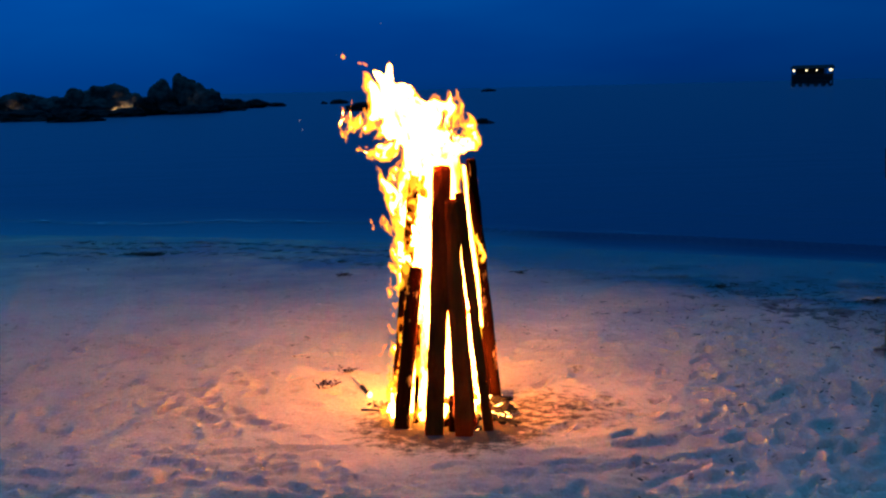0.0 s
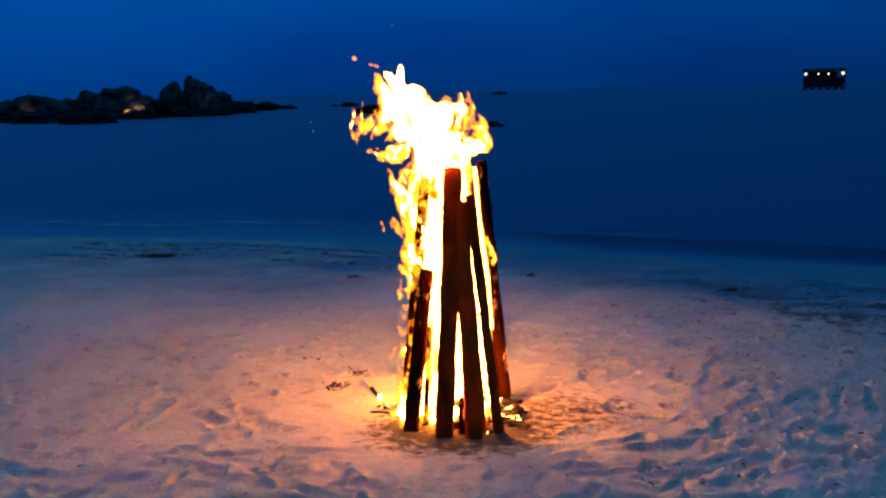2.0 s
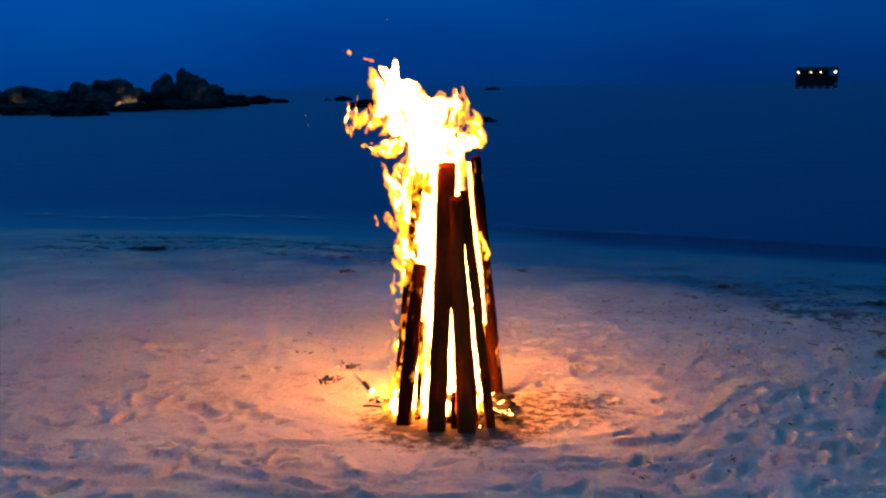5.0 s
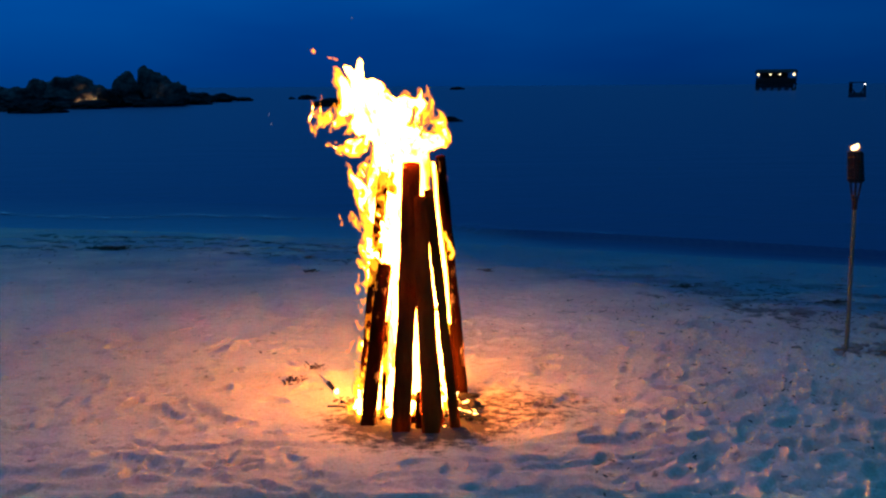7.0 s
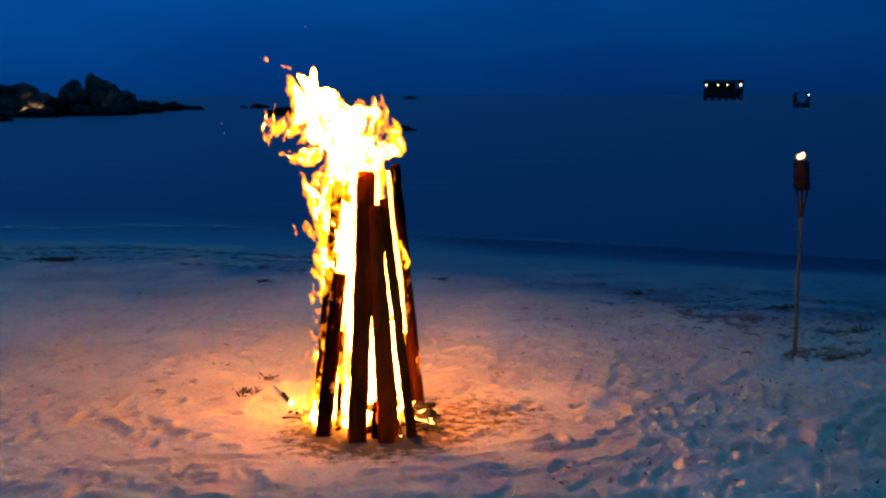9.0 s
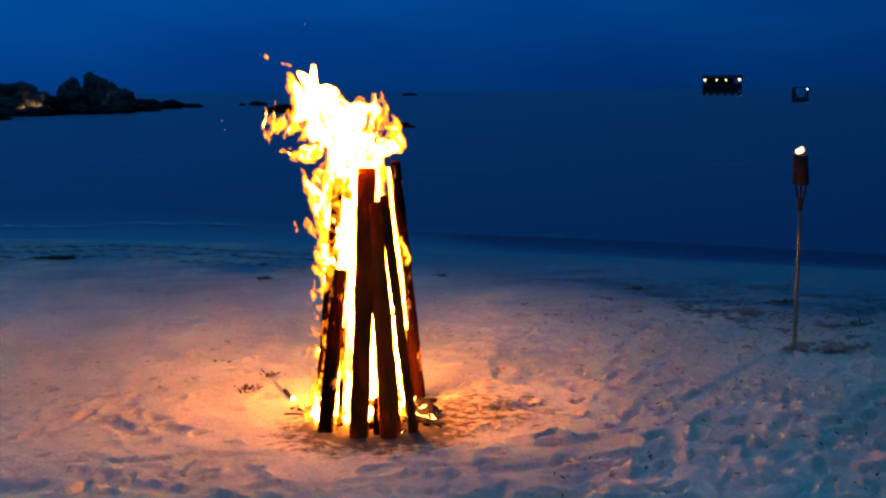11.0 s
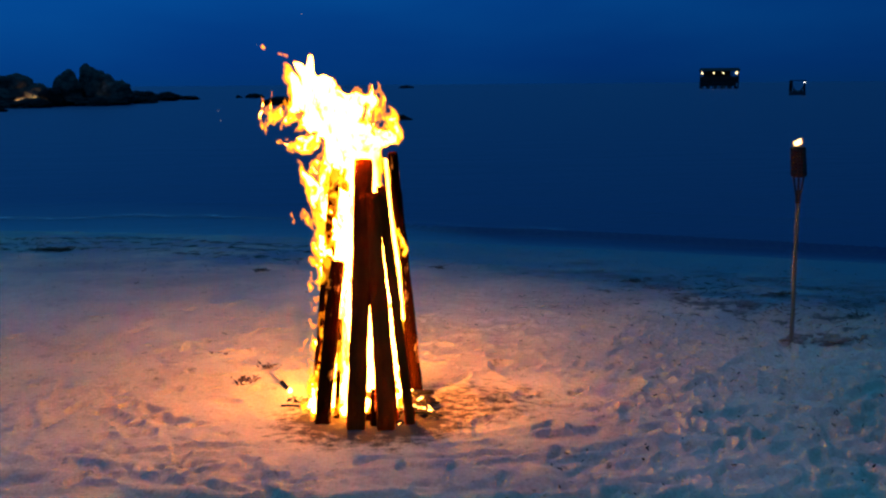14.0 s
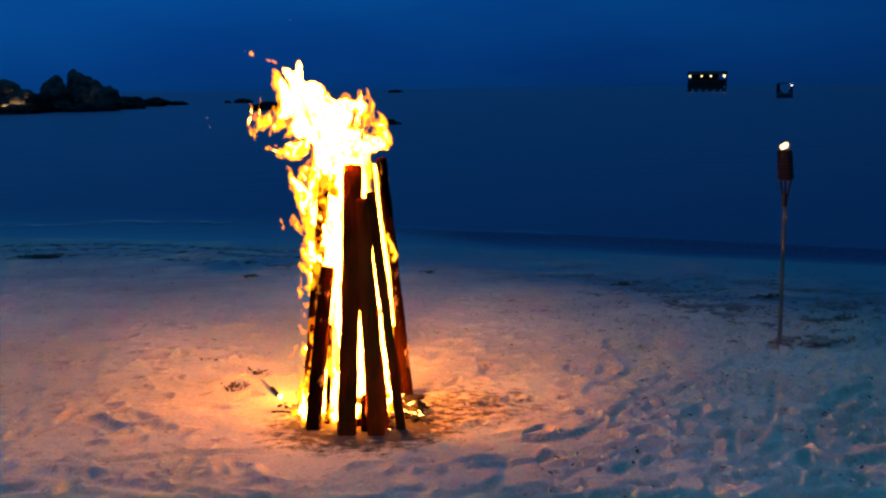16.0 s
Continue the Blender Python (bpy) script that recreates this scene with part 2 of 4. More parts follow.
def emission_by_place(m, low, high):
    """Emission set by place, stronger among the timbers than above, to balance light on the sand."""
    nt = m.node_tree
    co = nt.nodes.new("ShaderNodeTexCoord")
    sep = nt.nodes.new("ShaderNodeSeparateXYZ")
    mr = nt.nodes.new("ShaderNodeMapRange")
    mr.interpolation_type = "SMOOTHSTEP"
    for socket, v in (("From Min", 0.6), ("From Max", 1.4), ("To Min", low), ("To Max", high)):
        mr.inputs[socket].default_value = v
    nt.links.new(co.outputs["Object"], sep.inputs[0])
    nt.links.new(sep.outputs["Z"], mr.inputs["Value"])
    emit = [n for n in nt.nodes if n.type == "EMISSION"][0]
    # lower right flames: emission cut at the rear, raised in front, to steer the sand's lighting
    side = nt.nodes.new("ShaderNodeMapRange")
    side.interpolation_type = "SMOOTHSTEP"
    for socket, v in (("From Min", 0.065), ("From Max", 0.125), ("To Min", 1.0)):
        side.inputs[socket].default_value = v
    slant = nt.nodes.new("ShaderNodeMath")
    slant.operation = "MULTIPLY_ADD"
    slant.inputs[1].default_value = 0.85
    nt.links.new(sep.outputs["Y"], slant.inputs[0])
    nt.links.new(sep.outputs["X"], slant.inputs[2])
    nt.links.new(slant.outputs[0], side.inputs["Value"])
    fore_aft = nt.nodes.new("ShaderNodeMapRange")
    fore_aft.interpolation_type = "SMOOTHSTEP"
    for socket, v in (("From Min", -0.10), ("From Max", 0.06), ("To Min", 3.0), ("To Max", 0.04)):
        fore_aft.inputs[socket].default_value = v
    nt.links.new(sep.outputs["Y"], fore_aft.inputs["Value"])
    nt.links.new(fore_aft.outputs[0], side.inputs["To Max"])
    free = nt.nodes.new("ShaderNodeMapRange")
    free.interpolation_type = "SMOOTHSTEP"
    for socket, v in (("From Min", 1.28), ("From Max", 1.38)):
        free.inputs[socket].default_value = v
    nt.links.new(sep.outputs["Z"], free.inputs["Value"])
    either = nt.nodes.new("ShaderNodeMath")
    either.operation = "MAXIMUM"
    nt.links.new(side.outputs[0], either.inputs[0])
    nt.links.new(free.outputs[0], either.inputs[1])
    total = nt.nodes.new("ShaderNodeMath")
    total.operation = "MULTIPLY"
    nt.links.new(mr.outputs[0], total.inputs[0])
    nt.links.new(either.outputs[0], total.inputs[1])
    nt.links.new(total.outputs[0], emit.inputs["Strength"])


emission_by_place(FLAME_CORE, 1.9 * FIRE, 1.25 * FIRE)
FLAME_MID = glow("flame_yellow", (1.0, 0.46, 0.012), 3.6, 0.60)
FLAME_RIM = glow("flame_orange", (1.0, 0.24, 0.008), 2.6, 0.76)
EMBER = glow("glowing_ember", (1.0, 0.42, 0.10), 14.0)
SPARK = glow("dim_spark", (0.9, 0.75, 0.75), 0.3)
TORCH_FLAME = glow("torch_flame", (1.0, 0.62, 0.25), 9.0)
TORCH_RIM = glow("torch_flame_rim", (1.0, 0.36, 0.06), 1.6, 0.6)
LAMP_WARM = glow("warm_lamp", (1.0, 0.78, 0.40), 2.8)
LAMP_COOL = glow("cool_lamp", (0.85, 0.95, 1.0), 2.6)

# ---- builders ----


def part(name, bm, mat, parent=None, label="", smooth=True):
    """Links a bmesh as one mesh object under a thing. Points are given relative to the thing's base."""
    me = bpy.data.meshes.new(name)
    bm.to_mesh(me)
    bm.free()
    me.materials.append(mat)
    if smooth:
        me.shade_smooth()
    ob = new(name, me)
    ob.parent = parent
    if label:
        tagged(ob, label)
    return ob


def solid(name, verts, faces, mat, parent=None, label="", smooth=True):
    me = bpy.data.meshes.new(name)
    me.from_pydata([tuple(v) for v in verts], [], [tuple(f) for f in faces])
    me.update()
    me.materials.append(mat)
    if smooth:
        me.shade_smooth()
    ob = new(name, me)
    ob.parent = parent
    if label:
        tagged(ob, label)
    return ob


def thing(name, at, label, category, group="", turn=0.0):
    ob = new(name)
    ob.empty_display_size = 0.1
    ob.matrix_basis = pose(*at, 0, 0, turn)
    return tagged(ob, label, category, group)


def bar(bm, a, b, w, d, sides=12, square=0.0, rough=0.0, rings=2, taper=1.0, seed=0, cap=0.25):
    """A bar from a to b of width w and depth d: round (square 0) to nearly square (1), uneven by rough."""
    a, b = Vector(a), Vector(b)
    ax = (b - a).normalized()
    side = Vector((1, 0, 0)) if abs(ax.x) < 0.9 else Vector((0, 1, 0))
    u = (side - ax * side.dot(ax)).normalized()
    v = ax.cross(u)
    ex = 2.0 / (2.0 + 5.0 * square)
    length = (b - a).length
    stations = [0.0, min(0.4, cap * w / length)] + [i / rings for i in range(1, rings)] + [1 - min(0.4, cap * w / length), 1.0]
    loops = []
    for k, s in enumerate(stations):
        shrink = (1 + (taper - 1) * s) * (0.78 if k in (0, len(stations) - 1) else 1.0)
        loop = []
        for i in range(sides):
            t = 2 * math.pi * (i + 0.5) / sides
            c, n = math.cos(t), math.sin(t)
            x = math.copysign(abs(c) ** ex, c) * w / 2
            y = math.copysign(abs(n) ** ex, n) * d / 2
            q = a + ax * (s * length)
            wob = 1.0
            if rough:
                wob += rough * noise.noise(Vector((c * 1.5 + seed * 7.1, n * 1.5, s * length * 5)))
                wob += 0.5 * rough * noise.noise(Vector((c * 3 + seed * 3.3, n * 3, s * length * 16)))
                q = q + u * (rough * 0.25 * w * noise.noise(Vector((seed * 9.7, s * length * 2.2, 1))))
                q = q + v * (rough * 0.25 * w * noise.noise(Vector((seed * 5.7, s * length * 2.2, 8))))
            loop.append(bm.verts.new(q + (u * x + v * y) * shrink * wob))
        loops.append(loop)
    for l0, l1 in zip(loops, loops[1:]):
        for i in range(sides):
            j = (i + 1) % sides
            bm.faces.new((l0[i], l0[j], l1[j], l1[i]))
    bm.faces.new(loops[0][::-1])
    bm.faces.new(loops[-1])
    return bm


def box(bm, lo, hi, bevel=0.0):
    m = Matrix.LocRotScale([(p + q) / 2 for p, q in zip(lo, hi)], None, [q - p for p, q in zip(lo, hi)])
    made = bmesh.ops.create_cube(bm, size=1, matrix=m)
    if bevel:
        edges = list({e for vtx in made["verts"] for e in vtx.link_edges})
        bmesh.ops.bevel(bm, geom=edges, offset=bevel, segments=2, affect="EDGES", profile=0.6)
    return bm


def boulder(bm, centre, size, seed, rough=0.35, level=4, freq=1.3, flat=0.0):
    made = bmesh.ops.create_icosphere(bm, subdivisions=level, radius=1.0)
    off = Vector((seed * 3.7, seed * 1.9, seed * 5.3))
    for vtx in made["verts"]:
        p = vtx.co.copy()
        k = 1 + rough * noise.noise(p * freq + off) + 0.4 * rough * noise.noise(p * freq * 2.7 + off)
        k += 0.16 * rough * noise.noise(p * freq * 7 + off)
        crack = abs(noise.noise(p * freq * 1.6 + off * 2))
        k -= 0.25 * rough * max(0.0, 0.12 - crack) / 0.12
        q = p * k
        if q.z < 0:
            q.z *= 1 - flat
        vtx.co = Vector((q.x * size[0], q.y * size[1], q.z * size[2])) + Vector(centre)
    return bm


# smooth lattice noise on arrays
def lattice(seed, n=32):
    return np.random.RandomState(seed).rand(n, n, n)


LATTICES = {}


def vnoise(x, y, z, seed):
    if seed not in LATTICES:
        LATTICES[seed] = lattice(seed)
    g = LATTICES[seed]
    n = g.shape[0]
    i, j, k = (np.floor(c).astype(np.int64) for c in (x, y, z))
    a, b, c = x - i, y - j, z - k
    a, b, c = (q * q * q * (q * (q * 6 - 15) + 10) for q in (a, b, c))
    i, j, k = i % n, j % n, k % n
    i1, j1, k1 = (i + 1) % n, (j + 1) % n, (k + 1) % n
    low = (g[i, j, k] * (1 - a) + g[i1, j, k] * a) * (1 - b) + (g[i, j1, k] * (1 - a) + g[i1, j1, k] * a) * b
    top = (g[i, j, k1] * (1 - a) + g[i1, j, k1] * a) * (1 - b) + (g[i, j1, k1] * (1 - a) + g[i1, j1, k1] * a) * b
    return (low * (1 - c) + top * c) * 2 - 1


def fbm(x, y, z, seed, octaves=3, gain=0.5):
    total, amp = 0.0, 1.0
    for o in range(octaves):
        total = total + amp * vnoise(x * 2.03 ** o, y * 2.03 ** o, z * 2.03 ** o, seed + o)
        amp *= gain
    return total


# ---- beach and sea ----
SEA = -0.35
CENTRE = (0.0, 4.5)


def shore(x):
    c = np.clip(x, -9, 9)
    return 11.75 - 0.34 * c - 0.012 * c * c


def beach(x, y):
    """Height of the smooth beach: level by the fire, falling to the sea."""
    s = shore(x) - y
    fall = -0.35 * (np.clip(6 - s, 0, 6) / 6) ** 1.6
    return np.where(s > 6, 0.0, np.where(s > 0, fall, np.maximum(SEA + 0.093 * np.minimum(s, 0), -6.0)))


def spread(a, b, fine, low, high, grow=1.22):
    core = list(np.arange(a, b, fine))
    up, step, p = [], fine, core[-1]
    while p < high:
        step *= grow
        p += step
        up.append(p)
    down, step, p = [], fine, a
    while p > low:
        step *= grow
        p -= step
        down.append(p)
    return np.array(down[::-1] + core + up)


def grid_faces(nx, ny):
    i = np.arange(nx * ny).reshape(ny, nx)
    return np.stack([i[:-1, :-1], i[:-1, 1:], i[1:, 1:], i[1:, :-1]], -1).reshape(-1, 4)


def sheet(name, X, Y, Z, mat):
    ny, nx = X.shape
    me = bpy.data.meshes.new(name)
    co = np.stack([X, Y, Z], -1).reshape(-1, 3)
    f = grid_faces(nx, ny)
    me.vertices.add(len(co))
    me.vertices.foreach_set("co", co.ravel())
    me.loops.add(f.size)
    me.loops.foreach_set("vertex_index", f.ravel())
    me.polygons.add(len(f))
    me.polygons.foreach_set("loop_start", np.arange(len(f)) * 4)
    me.polygons.foreach_set("loop_total", np.full(len(f), 4))
    me.update(calc_edges=True)
    me.shade_smooth()
    me.materials.append(mat)
    return new(name, me)


def attribute(ob, name, values):
    a = ob.data.attributes.new(name, "FLOAT", "POINT")
    a.data.foreach_set("value", np.asarray(values, dtype=np.float32).ravel())


def build_ground():
    rng = np.random.RandomState(7)
    xs = spread(-4.6, 5.4, 0.0155, -4600, 4600)
    ys = np.concatenate([spread(2.3, 8.0, 0.0155, -4600, 8.2), spread(8.4, 14.0, 0.05, 8.3, 4600)])
    ys = np.unique(np.round(ys, 4))
    X, Y = np.meshgrid(xs, ys)
    Z = beach(X, Y)
    s = shore(X) - Y
    near = np.clip((s - 1.0) / 3.0, 0, 1) * np.exp(-np.maximum(0, np.hypot(X, Y - 5) - 12) / 5)
    from_fire = np.hypot(X - CENTRE[0], Y - CENTRE[1])
    # trodden sand: low humps, then prints with pushed-up rims
    rise = 0.020 * fbm(X * 1.1, Y * 1.6, X * 0, 21, 3) + 0.010 * fbm(X * 3, Y * 5.5, X * 0, 31, 2)
    busy = np.clip(0.25 + 0.45 * (X - 0.2) / 1.6, 0.12, 1.0)
    rise = rise * near * (0.45 + 0.75 * busy)
    tread = np.zeros_like(Z)

    def press(px, py, length, width, depth, turn, rim=0.35):
        r = 2.0 * length
        i0, i1 = np.searchsorted(xs, (px - r, px + r))
        j0, j1 = np.searchsorted(ys, (py - r, py + r))
        if i1 - i0 < 3 or j1 - j0 < 3:
            return
        gx, gy = X[j0:j1, i0:i1] - px, Y[j0:j1, i0:i1] - py
        c, sn = math.cos(turn), math.sin(turn)
        u, v = (gx * c + gy * sn) / length, (gy * c - gx * sn) / width
        # heel and ball of the foot, waisted between
        v = v / (1 - 0.22 * np.exp(-((u + 0.1) / 0.35) ** 2) + 0.1 * np.clip(u, -1, 1))
        q = np.sqrt(u * u + v * v) * (1 + 0.16 * np.sin(3 * np.arctan2(v, u) + px * 9) + 0.5 * rag[j0:j1, i0:i1])
        hole = -np.clip(1 - q ** 2.6, 0, 1)
        lip = rim * np.exp(-((q - 1.25) / 0.30) ** 2) * (1 + 0.7 * np.clip(u, -1, 1))
        old = tread[j0:j1, i0:i1]
        tread[j0:j1, i0:i1] = np.where(q < 1, np.minimum(old, depth * hole), old + depth * lip * np.clip(1 + old / 0.02, 0, 1))

    rag = 0.30 * fbm(X * 11, Y * 11, X * 0, 35, 3, 0.6)
    # prints trodden close together on the busy side, sparse and faint elsewhere
    taken = []
    for n in range(14000):
        px, py = rng.uniform(-4.8, 5.8), 2.2 + 7.4 * rng.rand() ** 1.25
        d = math.hypot(px, py - 4.5)
        right = min(1.0, max(0.0, (px - 0.45 + 0.3 * (4.1 - py)) / 1.0)) * (1.0 if py < 6.3 else 0.35)
        left = 0.75 if py < 5.0 else 0.5 if py < 6.2 else 0.16
        keep = max(right, left) * min(1.0, max(0.0, (d - 0.5) / 0.8))
        gap = 0.077 + 0.11 * (1 - keep)
        if d < 0.6 or rng.rand() > keep or any(abs(px - a) < gap and (px - a) ** 2 + (0.8 * (py - b)) ** 2 < gap * gap for a, b in taken):
            continue
        taken.append((px, py))
        length = rng.uniform(0.05, 0.105)
        depth = rng.uniform(0.018, 0.036) * (1.2 if right > 0.4 else 0.72) * min(1.0, max(0.4, 1.0 - 0.25 * (py - 4.8)))
        press(px, py, length, length * rng.uniform(0.42, 0.65), depth, rng.normal(0.3, 0.5) if px > 0 else rng.normal(0.2, 0.6))
    # scuffs and kicked sand between the prints
    for n in range(5200):
        px, py = rng.uniform(-4.8, 5.8), rng.uniform(2.2, 8.0)
        right = min(1.0, max(0.0, (px - 0.6) / 1.2)) * (1.0 if py < 6.3 else 0.4)
        if math.hypot(px, py - 4.5) < 0.5 or rng.rand() > max(right, 0.22) * min(1.0, max(0.0, math.hypot(px, py - 4.5) - 0.4)):
            continue
        length = rng.uniform(0.02, 0.05)
        press(px, py, length, length * rng.uniform(0.45, 0.8), rng.uniform(0.004, 0.012) * (1.0 if right > 0.4 else 0.5), rng.uniform(0, 3), 0.5)
    # long shallow drag ridges on the nearer side
    for n in range(120):
        px, py = rng.uniform(-3.4, 1.2), rng.uniform(2.4, 4.1)
        if math.hypot(px, py - 4.5) < 0.6:
            continue
        press(px, py, rng.uniform(0.14, 0.40), rng.uniform(0.03, 0.07), rng.uniform(0.006, 0.015), rng.normal(-0.08, 0.25), 0.6)
    # small clods
    clods = (0.004 * np.maximum(0, fbm(X * 13, Y * 13, X * 0, 41, 2)) + 0.0035 * fbm(X * 8, Y * 14, X * 0, 45, 2)) * near
    calm = np.clip((from_fire - 0.25) / 0.5, 0.25, 1)
    Z = Z + (rise + np.clip(tread, -0.045, 0.019) * near + clods) * calm
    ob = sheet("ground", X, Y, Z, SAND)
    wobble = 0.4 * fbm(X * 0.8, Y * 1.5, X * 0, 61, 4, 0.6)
    # spreads beyond the wet edge, so the tint also paints firelight fading with distance
    wet_sky_tint = np.clip((5.0 + 1.6 * np.clip(-X / 2, 0, 1) - s + 1.0 * wobble + 0.15 * np.clip(X, -4, 2) + 0.5 * np.clip(X - 1.4, 0, 4)) / 4.2, 0, 1)
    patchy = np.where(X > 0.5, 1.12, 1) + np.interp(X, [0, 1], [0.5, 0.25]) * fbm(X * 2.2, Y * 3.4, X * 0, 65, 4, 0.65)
    attribute(ob, "wet_sky_tint", np.clip(wet_sky_tint * wet_sky_tint * (3 - 2 * wet_sky_tint) * np.interp(X, [-3, 1], [0.66, 1]) * patchy, 0, 1))
    strewn = fbm(X * 2.6, Y * 4.5, X * 0, 71, 5, 0.7) + np.clip(1 - np.abs(s - 3.0 - 0.3 * (X - 3)) / 1.5, -1, 1)
    attribute(ob, "weed_film", 0.8 * np.clip((strewn - 0.62) / 0.5, 0, 1) * np.clip((X - 0.9) / 1.2, 0.06, 1))
    trail = np.hypot((X - 0.36) / np.where(X > 0.36, 0.95, 0.55), (Y - 4.50) / 0.5)
    ring = np.hypot((X - 0.04) / 0.62, (Y - 4.34) / 0.46)
    attribute(ob, "ash", np.clip(np.maximum(0.85 * np.clip(1.05 - trail, 0, 0.7), 1.55 - 1.35 * ring), 0, 1.2))
    return tagged(ob, "pale trodden beach sand with footprints, wet by the sea", "sand", kind="structure")


build_ground()


def build_sea():
    xs = spread(-14, 14, 0.12, -4700, 4700, 1.2)
    ys = spread(9.0, 24, 0.035, 6.0, 4700, 1.12)
    X, Y = np.meshgrid(xs, ys)
    s = Y - shore(X)
    w = 0.25 * fbm(X * 0.35, Y * 0.3, X * 0, 81, 2)
    lap = (0.028 + 0.06 * np.clip((X + 0.5) / 2, 0, 1) * np.clip(0.8 + 1.5 * w, 0, 1)) * np.exp(-((s - 0.95 - 0.55 * np.clip(1 - X, 0, 1) + w) / 0.085) ** 2) + 0.012 * np.exp(-((s - 3.6 + 2 * w) / 0.35) ** 2)
    swell = 0.012 * fbm(X * 0.25, Y * 0.7, X * 0, 91, 2) * np.exp(-np.maximum(0, s) / 25)
    Z = SEA + lap + swell * np.clip(s / 2, 0, 1)
    ob = sheet("water", X, Y, Z, WATER)
    attribute(ob, "deep", np.clip((s + 0.05 + 0.8 * w) / np.interp(X, [-4, 0, 2], [3.6, 2.4, 0.5]), 0, 1) ** 0.6)
    return tagged(ob, "calm dark blue sea at dusk with low ripples", "sea", kind="structure")


build_sea()


def build_foam():
    """A thin broken line of foam on the last small wave before the shore."""
    xs = np.arange(-7.0, 6.0, 0.05)
    across = np.linspace(-1, 1, 9)
    U, V = np.meshgrid(across, xs)
    w = 0.25 * fbm(V * 0.35, shore(V) * 0.3, V * 0, 81, 2)
    half = 0.17 * (1 + 0.6 * fbm(V * 1.5, V * 0, V * 0, 101, 2))
    Y = shore(V) + 1.35 - w + 0.16 * fbm(V * 1.1, V * 0, V * 0, 105, 3) + U * half
    Z = SEA + 0.022 * (1 - 0.5 * U * U) + 0.008
    ob = sheet("wave_foam", V, Y, Z, FOAM)
    gate = np.clip((0.2 - V) / 1.5, 0.22, 1) * np.clip(0.25 + 1.7 * fbm(V * 0.7, V * 0, V * 0, 111, 3), 0, 1)
    attribute(ob, "thick", (1 - U * U) * gate)
    tagged(ob, "thin broken line of pale foam on a small wave", "foam", kind="structure")


build_foam()

# ---- bonfire ----
BASE = Vector((0.0, 4.5, 0.0))
bonfire = thing("bonfire", BASE, "tall burning bonfire of dark timbers stood on end on the sand", "bonfire")

# foot, head, width, depth, squareness: each timber leans in to the top
LOGS = [
    ("short stub", (-0.236, 4.325), (-0.140, 4.49, 0.80), 0.076, 0.06, 0.7),
    ("", (-0.277, 4.50), (-0.130, 4.54, 1.342), 0.060, 0.06, 0.4),
    ("", (-0.067, 4.238), (0.007, 4.49, 1.318), 0.094, 0.07, 0.85),
    ("", (0.085, 4.222), (0.039, 4.455, 1.150), 0.086, 0.075, 0.35),
    ("", (0.124, 4.30), (0.044, 4.50, 1.10), 0.058, 0.06, 0.3),
    ("", (0.206, 4.272), (0.088, 4.48, 1.180), 0.052, 0.045, 0.5),
    ("", (0.279, 4.70), (0.150, 4.52, 1.345), 0.052, 0.06, 0.6),
    ("", (0.252, 4.76), (0.116, 4.56, 1.30), 0.045, 0.05, 0.4),
    ("", (-0.005, 4.35), (0.055, 4.60, 0.62), 0.06, 0.05, 0.3),
    ("", (-0.165, 4.39), (-0.13, 4.47, 0.5), 0.027, 0.03, 0.4),
    ("", (0.03, 4.27), (0.035, 4.34, 0.16), 0.05, 0.04, 0.4),
    ("", (-0.16, 4.84), (-0.065, 4.63, 1.335), 0.075, 0.07, 0.6),
]
for n, (note, foot, head, w, d, sq) in enumerate(LOGS):
    head = Vector(head)
    foot = Vector((*foot, 0.0))
    foot = foot - (head - foot).normalized() * 0.05
    bm = bmesh.new()
    bar(bm, foot - BASE, head - BASE, w, d, 14, sq, 0.21, 40, 0.94, n + 1, 0.12)
    # lightened copy in front, darkened copies where the flames shine full on the wood
    part("timber", bm, CHAR_LIFTED if n in (2, 3, 4, 5) else SCORCHED_DIM if n < 2 else BURNT_DIM, bonfire, "short half-burnt timber" if note else "")


